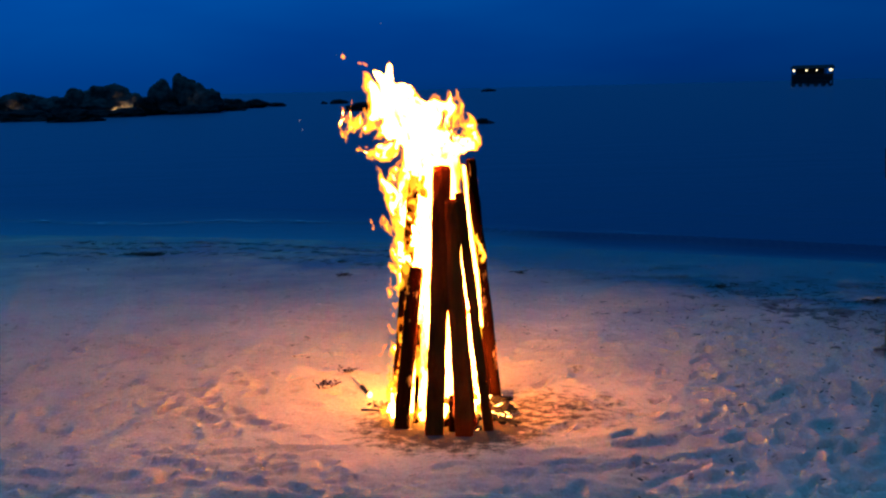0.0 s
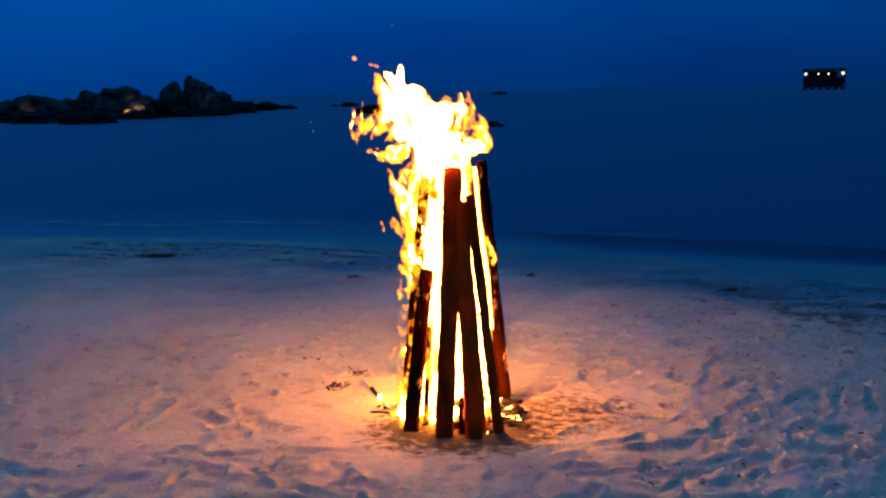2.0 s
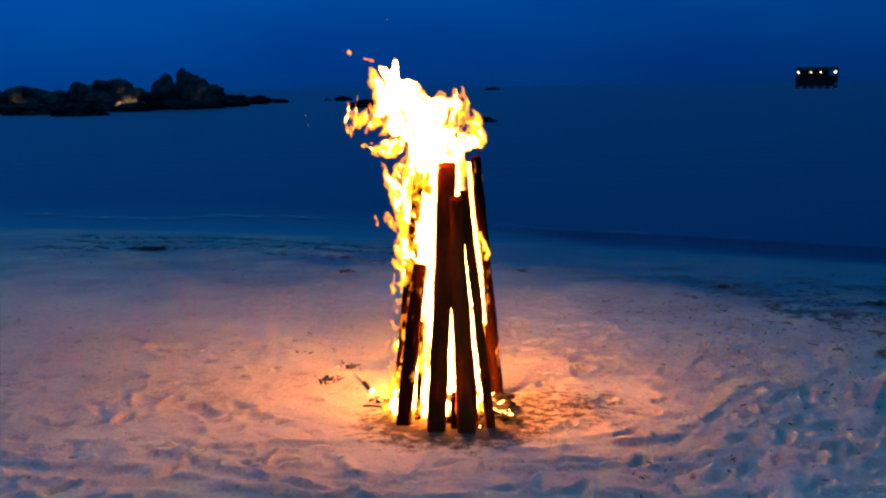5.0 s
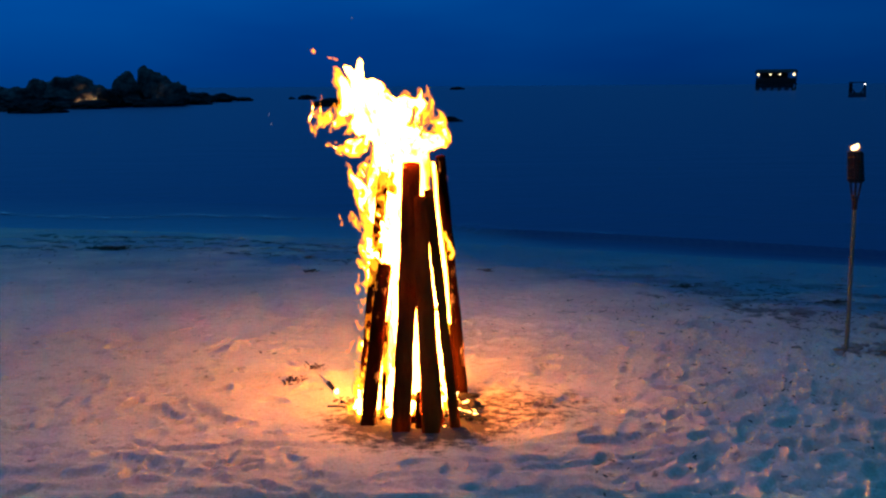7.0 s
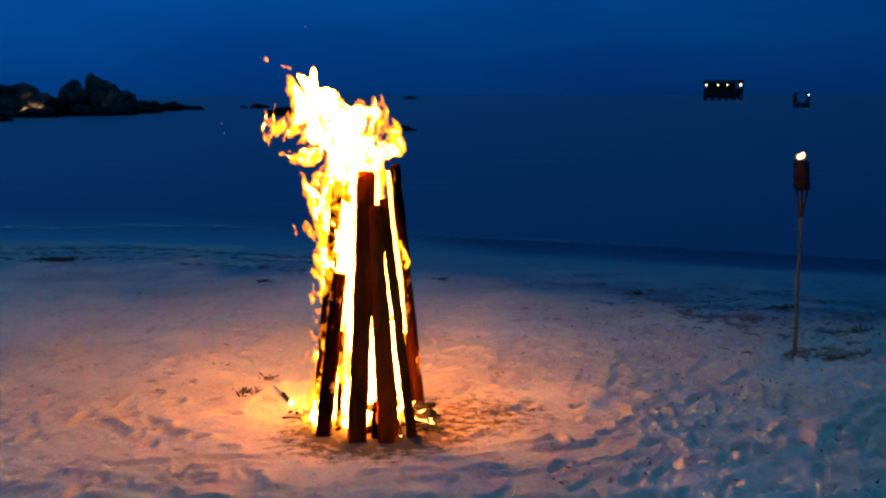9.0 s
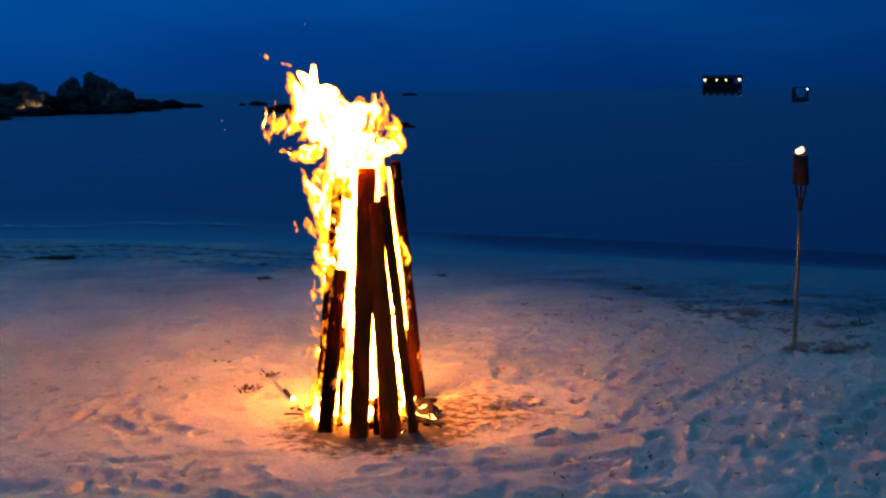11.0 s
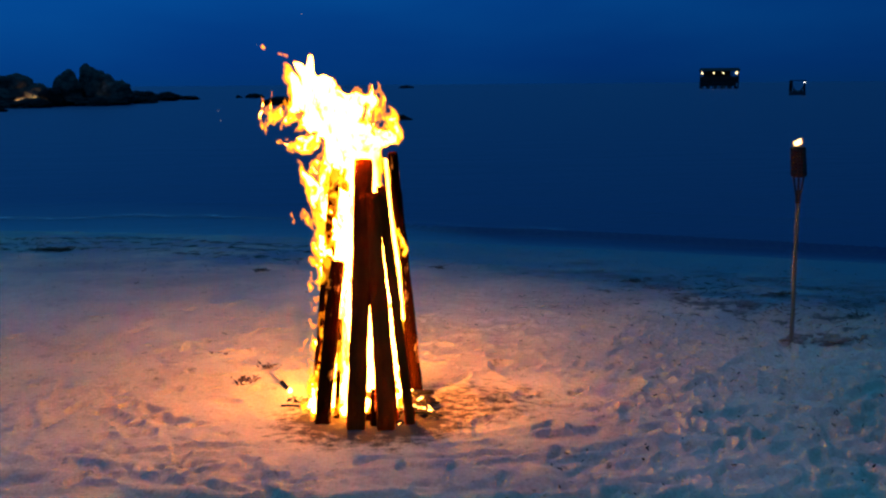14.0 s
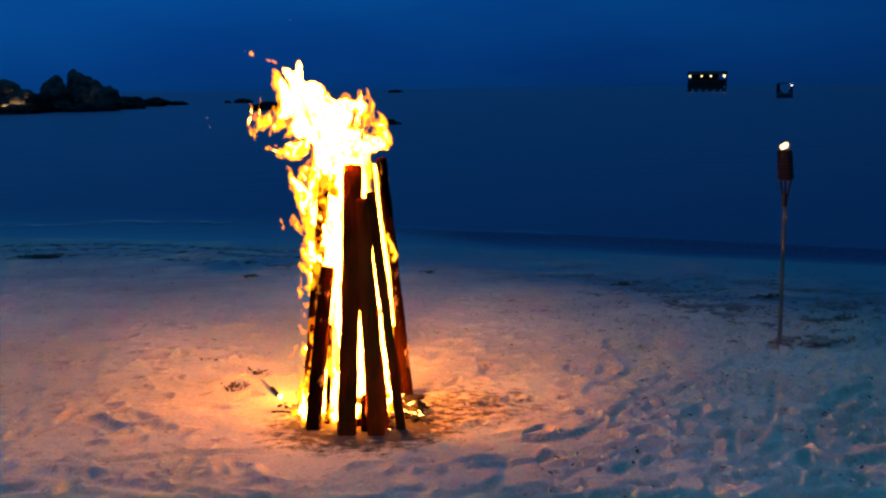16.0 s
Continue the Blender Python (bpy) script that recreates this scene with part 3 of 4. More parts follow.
def surface(field, iso, origin, cell):
    """A smooth surface of quads round all cells of the field above iso."""
    inside = field > iso
    nx, ny, nz = field.shape
    corners = [(a, b, c) for a in (0, 1) for b in (0, 1) for c in (0, 1)]

    def cut(q, a, b, c):
        return q[a:nx - 1 + a, b:ny - 1 + b, c:nz - 1 + c]

    count = sum(cut(inside, *k).astype(np.int8) for k in corners)
    act = np.argwhere((count > 0) & (count < 8))
    ids = -np.ones((nx - 1, ny - 1, nz - 1), np.int64)
    ids[tuple(act.T)] = np.arange(len(act))
    value = {k: field[tuple((act + k).T)] - iso for k in corners}
    total, hits = np.zeros((len(act), 3)), np.zeros(len(act))
    for p in corners:
        for axis in range(3):
            if p[axis]:
                continue
            q = list(p)
            q[axis] = 1
            q = tuple(q)
            cross = (value[p] > 0) != (value[q] > 0)
            t = value[p] / np.where(cross, value[p] - value[q], 1)
            point = np.array(p) + t[:, None] * (np.array(q) - np.array(p))
            total += np.where(cross[:, None], point, 0)
            hits += cross
    verts = origin + (act + total / hits[:, None]) * cell
    faces = []
    for axis in range(3):
        u, v = [(1, 2), (2, 0), (0, 1)][axis]
        lo = [slice(None)] * 3
        hi = [slice(None)] * 3
        lo[axis], hi[axis] = slice(0, -1), slice(1, None)
        a, b = inside[tuple(lo)], inside[tuple(hi)]
        e = np.argwhere(a != b)
        e = e[(e[:, u] > 0) & (e[:, v] > 0) & (e[:, u] < field.shape[u] - 1) & (e[:, v] < field.shape[v] - 1)]
        du, dv = np.eye(3, dtype=int)[u], np.eye(3, dtype=int)[v]
        quad = np.stack([ids[tuple((e - du - dv).T)], ids[tuple((e - dv).T)], ids[tuple(e.T)], ids[tuple((e - du).T)]], 1)
        flip = ~a[tuple(e.T)]
        quad[flip] = quad[flip][:, ::-1]
        faces.append(quad)
    return verts, np.concatenate(faces)


def flame_field():
    cell = 0.0092
    origin = np.array((-0.66, 4.14, -0.02))
    n = (109, 82, 228)
    X, Y, Z = np.meshgrid(*[origin[i] + np.arange(n[i]) * cell for i in range(3)], indexing="ij")
    # rising warps curl the tongues
    g = np.clip(0.35 + 0.6 * Z, 0.3, 1.2)
    wx = X + 0.060 * g * fbm(X * 5, Y * 2, Z * 3.6, 201, 2) + 0.012 * g * fbm(X * 19, Y * 5, Z * 15, 205, 2)
    wy = Y + 0.05 * g * fbm(X * 5, Y * 5, Z * 3.2, 211, 2)
    wz = Z + 0.06 * g * fbm(X * 6, Y * 2.5, Z * 4, 221, 2) + 0.014 * g * fbm(X * 17, Y * 5, Z * 17, 225, 2)
    heights = [0.0, 0.4, 0.8, 1.2, 1.33, 1.42, 1.50, 1.58, 1.66, 1.73, 1.80]
    left = np.interp(wz, heights, [-0.24, -0.235, -0.23, -0.215, -0.20, -0.26, -0.33, -0.365, -0.355, -0.33, -0.28])
    right = np.interp(wz, heights, [0.20, 0.18, 0.155, 0.13, 0.155, 0.18, 0.12, 0.04, -0.07, -0.16, -0.24])
    deep = np.interp(wz, heights, [0.26, 0.25, 0.21, 0.15, 0.16, 0.18, 0.17, 0.14, 0.11, 0.07, 0.03])
    mid, half = (left + right) / 2, np.maximum((right - left) / 2, 0.01)
    q = np.sqrt(((wx - mid) / half) ** 2 + ((wy - 4.55) / deep) ** 2)
    # sheets of flame: billows torn into sharp upward licks at their edges
    lean = wx + 0.35 * np.clip(wz - 1.3, 0, 1)
    billow = 1.0 - 2.4 * np.abs(vnoise(lean * 9, wy * 3.2, wz * 6, 274)) - 0.7 * np.abs(vnoise(lean * 20, wy * 6, wz * 12, 272))
    lick = 0.75 * fbm(lean * 14, wy * 5, wz * 6, 231, 3, 0.6) + 0.6 * fbm(lean * 42, wy * 12, wz * 22, 261, 2, 0.65)
    high = np.clip((Z - 1.2) / 0.2, 0, 1)
    edge = np.interp(Z, [0, 0.3, 1.2, 1.5, 1.9], [0.38, 0.42, 0.5, 0.58, 0.74])
    stir = edge * (1.15 * lick + 0.36 * high * billow)
    calm = np.clip(1.25 - 3.2 * (1 - q), 0.06, 1.0)
    field = 1 - q + np.where(stir < 0, stir * calm, stir)
    field += 0.55 * high * np.clip((0.9 - q) / 0.3, 0, 1)
    field -= np.clip((wz - 1.76) / 0.06, 0, 4) + np.clip((Z - 1.80 - 0.05 * vnoise(X * 10, Y * 3, Z * 0, 331)) / 0.07, 0, 4)
    # separate tongues that whip off the top of the fire
    rt = np.random.RandomState(12)
    k0 = int((1.25 - origin[2]) / cell)
    Xs, Ys, Zs = wx[:, :, k0:], wy[:, :, k0:], wz[:, :, k0:]
    tongues = np.full(Xs.shape, -1.0)
    for n in range(26):
        u = n / 25
        p = np.array((-0.36 + 0.50 * u, 4.55 + rt.uniform(-0.09, 0.09), 1.62 - 0.18 * u + rt.uniform(-0.08, 0.04)))
        way = np.array((rt.uniform(-0.8, 0.15) - 0.25 * (1 - u), rt.uniform(-0.3, 0.3), 1.0))
        way /= np.linalg.norm(way)
        length, girth, curl = rt.uniform(0.05, 0.14) * (1 - 0.35 * u), rt.uniform(0.014, 0.028), rt.uniform(-1, 1)
        for i in range(9):
            f = i / 8
            c = p + way * length * f + np.array((0.035 * math.sin(4.5 * f + 3 * curl), 0.02 * math.cos(5 * f), 0))
            d = np.sqrt((Xs - c[0]) ** 2 + (Ys - c[1]) ** 2 + ((Zs - c[2]) * 0.75) ** 2)
            r = girth * (1 - f) ** 0.7 + 0.004
            tongues = np.maximum(tongues, (0.45 - 0.30 * f) * (1 - d / r))
    field[:, :, k0:] = np.maximum(field[:, :, k0:], tongues + 0.42 * lick[:, :, k0:])
    # thin orange wisps that come loose along the top
    wisps = np.full(Xs.shape, -1.0)
    for n in range(22):
        u = rt.rand()
        p = np.array((-0.43 + 0.50 * u + rt.uniform(-0.03, 0.03), 4.55 + rt.uniform(-0.06, 0.06), 1.74 - 0.20 * u + rt.uniform(-0.14, 0.10)))
        way = np.array((rt.uniform(-1.0, 0.2), 0, 1.0))
        length, girth, curl = rt.uniform(0.03, 0.10), rt.uniform(0.007, 0.014), rt.uniform(-1, 1)
        for i in range(9):
            f = i / 8
            c = p + way * length * f + np.array((0.02 * math.sin(5 * f + 3 * curl), 0, 0))
            d = np.sqrt((Xs - c[0]) ** 2 + (Ys - c[1]) ** 2 + ((Zs - c[2]) * 0.8) ** 2)
            wisps = np.maximum(wisps, 0.10 - 0.20 * d / (girth * math.sin(math.pi * (0.12 + 0.84 * f)) + 0.002))
    field[:, :, k0:] = np.maximum(field[:, :, k0:], np.minimum(wisps + 0.22 * lick[:, :, k0:], 0.07))
    # the fire burns behind the front timbers and round the left-hand ones
    front = np.interp(X, [-0.3, -0.14, -0.08, 0.05, 0.12, 0.3], [4.36, 4.36, 4.33, 4.33, 4.38, 4.46]) + 0.15 * np.clip(Z, 0, 1.3)
    behind_stub = np.where(Z < 0.78, 4.38 + 0.21 * Z, 4.49)
    front = np.where(X < -0.11, behind_stub, front)
    gap = (X > -0.185 + 0.1 * Z) & (X < -0.10 + 0.05 * Z) & (Z < 0.8)
    front = np.where(gap, 4.30 + 0.22 * Z, front)
    start = np.interp(X, [-0.26, -0.18, -0.05], [1.05, 1.30, 1.31]) + 0.05 * vnoise(X * 9, Y * 9, Z * 0, 281) + 0.07 * vnoise(X * 27, Y * 9, Z * 0, 282)
    front = front - 0.5 * np.clip((Z - start) / np.interp(X, [-0.26, -0.18], [0.3, 0.08]), 0, 1)
    field -= np.clip((front - Y) / 0.03, 0, 3)
    field -= np.clip((X - (0.228 - 0.1 * Z)) / 0.02, 0, 3) * np.clip((1.39 - Z) / 0.05, 0, 1)
    field -= np.clip((Z - 1.96) / 0.08, 0, 4)
    # flame trimmed at the unseen back and thinned to a sheet at right, dimming the sand there
    field -= np.clip((Y - np.where(Z < 1.2, front, 9) - 0.07) / 0.03, 0, 3) * np.clip((X - 0.03) / 0.04, 0, 1)
    field -= np.clip((Y - 4.57 - 0.05 * vnoise(X * 7, Y * 0, Z * 5, 321)) / 0.07, 0, 3) * np.clip((X + 0.05) / 0.05, 0, 1) * np.clip((1.25 - Z) / 0.06, 0, 1)
    # ragged holes low on the open side
    hole = vnoise(X * 9, Y * 9, Z * 7, 241)
    field -= np.clip(hole - 0.35, 0, 1) * np.clip((-0.06 - X) / 0.1, 0, 1) * 1.1
    side = np.clip((-0.10 - X) / 0.06, 0, 1) * np.clip((1.3 - Z) / 0.1, 0, 1)
    field -= 0.12 * side + 0.75 * side * np.clip(vnoise(X * 7, Y * 7, Z * 5, 251), 0, 1)
    # thinner yellow fire with gaps on the open side
    thin = 0.19 + 0.08 * np.clip((0.9 - Z) / 0.3, 0, 1) + 0.28 * fbm(wx * 9, wy * 9, wz * 5, 291, 2) + 0.16 * fbm(wx * 26, wy * 26, wz * 13, 295, 2)
    open_side = (X < -0.085 - 0.03 * Z) & (Z > 0.15) & (Z < 1.27)
    field = np.where(open_side, np.minimum(field, thin), field)
    low = (Z < 0.45) & (X < 0.05)
    field = np.where(low, np.minimum(field, thin + 0.06 + 0.4 * np.clip(Z - 0.2, 0, 1)), field)
    broad = (X < -0.02) & (Z > 0.12) & (Z < 0.9)
    mottle = 0.15 + 0.34 * fbm(wx * 15, wy * 15, wz * 6, 301, 3, 0.6)
    field = np.where(broad, np.minimum(field, mottle), field)
    inner = (X < -0.035) & (Z > 0.75) & (Z < 1.27)
    field = np.where(inner, np.minimum(field, thin + 0.01), field)
    field -= np.clip((X - 0.18) / 0.05, 0, 3) * np.clip((Z - 1.25) / 0.1, 0, 1)
    field -= np.clip((0.03 - Z) / 0.02, 0, 3)
    # a steady flame at the back of the short timber
    rod = np.hypot((X + 0.243 - 0.116 * Z) / 0.030, (Y - 4.47 - 0.1 * Z) / 0.075)
    field = np.where((Z > 0.06) & (Z < 0.70), np.maximum(field, 0.6 * (1 - rod)), field)
    # a thin upright flame in the slit beside the outermost timber
    slit = np.hypot((X - 0.242 + 0.1 * Z - 0.003 * np.sin(11 * Z)) / (0.009 + 0.004 * np.clip((Z - 0.46) / 0.3, 0, 1)), (Y - 4.53) / 0.03)
    field = np.where((Z > 0.46) & (Z < 1.32), np.maximum(field, 0.6 * (1 - slit) + 0.10 * lick), field)
    # low flames that lick out at its foot
    for px, py, tall, girth in ((-0.288, 4.37, 0.22, 0.027), (-0.266, 4.42, 0.34, 0.022), (-0.31, 4.42, 0.13, 0.024)):
        for i in range(9):
            f = i / 8
            c = np.array((px + 0.03 * f + 0.012 * math.sin(6 * f + px * 40), py, 0.05 + tall * f))
            d = np.sqrt((X - c[0]) ** 2 + (Y - c[1]) ** 2 + ((Z - c[2]) * 0.7) ** 2)
            field = np.maximum(field, 0.42 * (1 - d / (girth * (1 - f) ** 0.6 + 0.004)) + 0.16 * lick)
    # ragged licks that curl off the open side higher up
    for n in range(15):
        z0 = 0.72 + 0.50 * (n / 14) + rt.uniform(-0.03, 0.03)
        p = np.array((-0.225 + 0.03 * math.sin(9 * z0) + rt.uniform(-0.02, 0.015), 4.52 + rt.uniform(-0.06, 0.04), z0))
        lean, tall = rt.uniform(-0.9, 0.1), rt.uniform(0.05, 0.12)
        girth = rt.uniform(0.012, 0.021)
        for i in range(8):
            f = i / 7
            c = p + np.array((lean * tall * f + 0.010 * math.sin(6 * f + n), 0, tall * f))
            d = np.sqrt((X - c[0]) ** 2 + (Y - c[1]) ** 2 + ((Z - c[2]) * 0.8) ** 2)
            field = np.maximum(field, 0.30 * (1 - d / (girth * (1 - f) ** 0.6 + 0.003)) + 0.14 * lick)
    # small licks that run up the outermost timbers
    rt = np.random.RandomState(9)
    for n in range(2):
        u = 0.6 + 0.34 * rt.rand()
        p = np.array((0.276 - 0.139 * u + rt.uniform(-0.01, 0.028), 4.72 - 0.21 * u - 0.05, 1.345 * u))
        tall, girth = rt.uniform(0.06, 0.13), rt.uniform(0.005, 0.009)
        for i in range(12):
            f = i / 11
            c = p + np.array((0.012 * math.sin(5 * f + n), 0, tall * f))
            d = np.sqrt((X - c[0]) ** 2 + (Y - c[1]) ** 2 + ((Z - c[2]) * 0.8) ** 2)
            field = np.maximum(field, 0.32 * (1 - d / (girth * (1 - f) ** 0.6 + 0.003)) + 0.12 * lick)
    field[0], field[-1], field[:, 0], field[:, -1], field[:, :, 0], field[:, :, -1] = -1, -1, -1, -1, -1, -1
    # loose ragged outer layers, thicker in some places than in others
    ragged = np.clip(field, -0.6, 1) + 0.20 * fbm(X * 26, Y * 9, Z * 13, 311, 3, 0.75)
    ragged[0], ragged[-1], ragged[:, 0], ragged[:, -1], ragged[:, :, 0], ragged[:, :, -1] = -1, -1, -1, -1, -1, -1
    return field, ragged, origin, cell


field, ragged, origin, cell = flame_field()
verts, faces = surface(field, 0.17, origin, cell)
flame = solid("flame", verts - np.array(BASE), faces, FLAME_CORE, bonfire, "white-hot heart of the flames")
for name, iso, mat, label in (("yellow_flame", 0.03, FLAME_MID, "yellow tongues of flame"), ("orange_flame", -0.11, FLAME_RIM, "thin orange edge of the flames")):
    verts, faces = surface(ragged, iso, origin, cell)
    solid(name, verts - np.array(BASE), faces, mat, flame, label)
del field, ragged

# embers and charred ends in the sand at its foot
rng = random.Random(11)
for n in range(40):
    a, r = rng.uniform(-1.2, 0.7), rng.uniform(0.18, 0.36)
    p = Vector((r * math.cos(a), r * math.sin(a) * 0.8, 0.012))
    bm = bmesh.new()
    boulder(bm, p, (rng.uniform(0.006, 0.02), rng.uniform(0.006, 0.015), rng.uniform(0.005, 0.013)), n, 0.5, 2, 1.8)
    part("ember", bm, EMBER if n % 4 == 0 else BLACK_CHAR, bonfire, "glowing ember" if n % 4 == 0 else "dead black coal")
# a low bed of embers spilt to one side, still flaring
for n in range(22):
    p = Vector((rng.gauss(0.275, 0.032), rng.gauss(-0.07, 0.06), 0.014))
    bm = bmesh.new()
    boulder(bm, p, (rng.uniform(0.010, 0.028), rng.uniform(0.007, 0.016), rng.uniform(0.006, 0.013)), n + 60, 0.5, 2, 1.8)
    part("ember", bm, EMBER if n % 3 else BLACK_CHAR, bonfire, "glowing ember" if n % 3 else "dead black coal")
for n, (a, b, w) in enumerate([((0.27, -0.13, 0.02), (0.37, -0.21, 0.02), 0.018), ((0.20, 0.0, 0.03), (0.31, -0.09, 0.02), 0.022),
                               ((0.24, 0.12, 0.03), (0.36, 0.16, 0.015), 0.03), ((0.16, -0.16, 0.03), (0.28, -0.10, 0.02), 0.02),
                               ((0.265, -0.09, 0.018), (0.352, -0.222, 0.010), 0.015), ((0.25, -0.02, 0.035), (0.325, -0.11, 0.014), 0.016)]):
    bm = bmesh.new()
    bar(bm, a, b, w, w, 8, 0.2, 0.3, 8, 0.7, n + 30)
    part("charred_end", bm, BLACK_CHAR, bonfire, "charred broken stick end")

# a burnt-off block that has rolled out, and two coals glowing at the far timber's foot
bm = bmesh.new()
boulder(bm, (0.312, -0.025, 0.026), (0.036, 0.030, 0.030), 77, 0.45, 3, 1.6, 0.2)
part("charred_block", bm, BLACK_CHAR, bonfire, "black charred block of wood")
for n, (x, y, r) in enumerate(((0.247, 0.195, 0.014), (0.298, 0.185, 0.012))):
    bm = bmesh.new()
    boulder(bm, (x, y, 0.014), (r, r * 0.8, r * 0.8), n + 90, 0.4, 2, 1.8)
    part("ember", bm, EMBER, bonfire, "glowing ember")

# sparks that hang in the air beside and above the flames
for n in range(6):
    p = Vector((rng.uniform(-0.75, -0.2), rng.uniform(-0.2, 0.3), rng.uniform(0.9, 2.1)))
    bm = bmesh.new()
    boulder(bm, p, (0.0022, 0.0022, rng.uniform(0.002, 0.006)), n, 0.5, 1, 1.8)
    part("spark", bm, SPARK, bonfire, "tiny glowing spark in the air")

# ---- loose things on the sand ----


def ground_at(x, y):
    return float(beach(np.array(x), np.array(y)))


stick = thing("burnt_stick", (-0.50, 4.93, 0.0), "short stick with a burnt smouldering end on the sand", "stick")
bm = bmesh.new()
bar(bm, (-0.067, 0.183, 0.016), (0.014, -0.03, 0.024), 0.013, 0.012, 8, 0.1, 0.3, 10, 1.1, 3)
part("shaft", bm, mottled("peeled_wood", (0.55, 0.42, 0.24), (0.72, 0.58, 0.36), 30, 0.8, 60, 0.002), stick, "pale peeled shaft")
bm = bmesh.new()
bar(bm, (0.010, -0.02, 0.024), (0.064, -0.160, 0.020), 0.022, 0.019, 8, 0.1, 0.35, 8, 0.8, 4)
part("burnt_end", bm, BLACK_CHAR, stick, "blackened end")
bm = bmesh.new()
boulder(bm, (0.070, -0.174, 0.022), (0.015, 0.013, 0.016), 5, 0.4, 2)
part("ember", bm, EMBER, stick, "glowing tip")


def twig_heap(at, size, count, seed, label):
    r = random.Random(seed)
    ob = thing("twig_heap", (*at, ground_at(*at)), label, "debris")
    for n in range(count):
        a = r.uniform(0, math.tau)
        p = Vector((r.gauss(0, size * 0.4), r.gauss(0, size * 0.4), 0.008 + 0.01 * r.random()))
        l = r.uniform(0.006, 0.05)
        bm = bmesh.new()
        bar(bm, p, p + Vector((math.cos(a) * l, math.sin(a) * l, r.uniform(-0.005, 0.03))), r.uniform(0.004, 0.013), 0.007, 6, 0, 0.7, 4, 0.7, n)
        part("twig", bm, TWIG if n % 4 else BLACK_CHAR, ob)


twig_heap((-0.70, 4.98), 0.09, 34, 21, "small heap of dry twigs and char on sand")
twig_heap((-0.36, 4.60), 0.10, 22, 22, "few charred twigs lying beside the bonfire")
twig_heap((-0.60, 5.22), 0.07, 16, 24, "loose scatter of thin dark twigs and ash")
twig_heap((-0.95, 5.55), 0.06, 4, 23, "few dark twigs on the sand")


char_stick = thing("charred_stick", (-0.41, 4.548, 0.0), "short thin charred stick lying on the sand", "stick")
bm = bmesh.new()
bar(bm, (-0.052, 0.006, 0.010), (0.0, -0.002, 0.013), 0.011, 0.010, 8, 0.1, 0.3, 6, 0.9, 8)
bar(bm, (0.0, -0.002, 0.012), (0.052, -0.007, 0.009), 0.010, 0.009, 8, 0.1, 0.3, 6, 0.7, 9)
part("shaft", bm, BLACK_CHAR, char_stick)


def weed_patch(at, length, width, seed, label):
    """A flat heap of tangled weed strands."""
    r = random.Random(seed)
    bm = bmesh.new()
    for n in range(int(420 * length if length > 0.3 else 130 * length)):
        u = r.gauss(0, 0.33)
        x, y = u * length, r.gauss(0, 0.3) * width * (1.1 - min(1, abs(u)))
        z = ground_at(at[0] + x, at[1] + y) - ground_at(*at) + r.uniform(0, 0.03)
        a, l = r.gauss(0, 0.7), r.uniform(0.03, 0.10)
        d = Vector((math.cos(a) * l, math.sin(a) * l, r.uniform(-0.01, 0.02)))
        p = Vector((x, y, z))
        bar(bm, p - d / 2, p + d / 2, r.uniform(0.006, 0.02), 0.010, 5, 0, 0.4, 3, 0.6, n)
    ob = part("seaweed_patch", bm, WEED)
    ob.location = (*at, ground_at(*at) + 0.005)
    return tagged(ob, label, "seaweed", "seaweed along the tide line", "stuff")


for n, (x, y, l, w) in enumerate([(-3.48, 10.3, 0.32, 0.13), (-1.0, 8.5, 0.12, 0.06), (0.75, 8.6, 0.10, 0.05), (2.5, 7.75, 0.16, 0.10), (3.5, 7.0, 0.2, 0.08)]):
    weed_patch((x, y), l, w, 50 + n, "long dark clump of seaweed on damp sand" if n == 0 else "thin strip of dark seaweed on damp sand")


def tide_litter():
    """Countless small bits of weed and wood along the tide line and over the trodden side."""
    r = random.Random(77)
    bm = bmesh.new()
    for n in range(1640):
        if n < 420:
            x = r.uniform(-4.5, 5.0)
            y = float(shore(np.array(x))) - abs(r.gauss(2.6, 0.9))
        else:
            x, y = r.uniform(0.5, 4.0), r.uniform(3.2, 7.5)
        a, l = r.uniform(0, math.pi), r.uniform(0.008, 0.032)
        if 980 <= n < 1460:
            x, y = r.gauss(3.6, 0.9), r.gauss(7.0, 0.6)
            l = r.uniform(0.02, 0.09)
        elif n >= 760:
            # longer strands strewn in broken lines by the water
            x = r.uniform(-5.0, 0.5)
            y = float(shore(np.array(x))) - r.choice((1.1, 1.7, 2.4)) + r.gauss(0, 0.12) + 0.2 * math.sin(1.7 * x)
            a, l = r.gauss(0, 0.25), r.uniform(0.04, 0.14)
        p = Vector((x, y, ground_at(x, y) + 0.006))
        d = Vector((math.cos(a) * l, math.sin(a) * l, r.uniform(-0.003, 0.008)))
        bar(bm, p - d / 2, p + d / 2, r.uniform(0.005, 0.014), 0.006, 5, 0, 0.3, 2, 0.7, n)
    ob = part("tide_litter", bm, WEED)
    tagged(ob, "scattered dark bits of weed and wood on sand", "debris", kind="stuff")


tide_litter()

# ---- bamboo torch ----
torch = thing("bamboo_torch", (2.823, 5.472, -0.006), "lit bamboo garden torch stuck upright in the sand", "torch")
POLE = [(0.0, -0.08), (-0.004, 0.22), (-0.011, 0.48), (-0.015, 0.74), (-0.020, 1.0)]
bm = bmesh.new()
for n, ((x0, z0), (x1, z1)) in enumerate(zip(POLE, POLE[1:])):
    bar(bm, (x0, 0, z0), (x1, 0, z1 + 0.003), 0.029 - 0.001 * n, 0.029 - 0.001 * n, 12, 0, 0.06, 8, 0.95, n + 60, 0.3)
part("cane", bm, BAMBOO, torch)
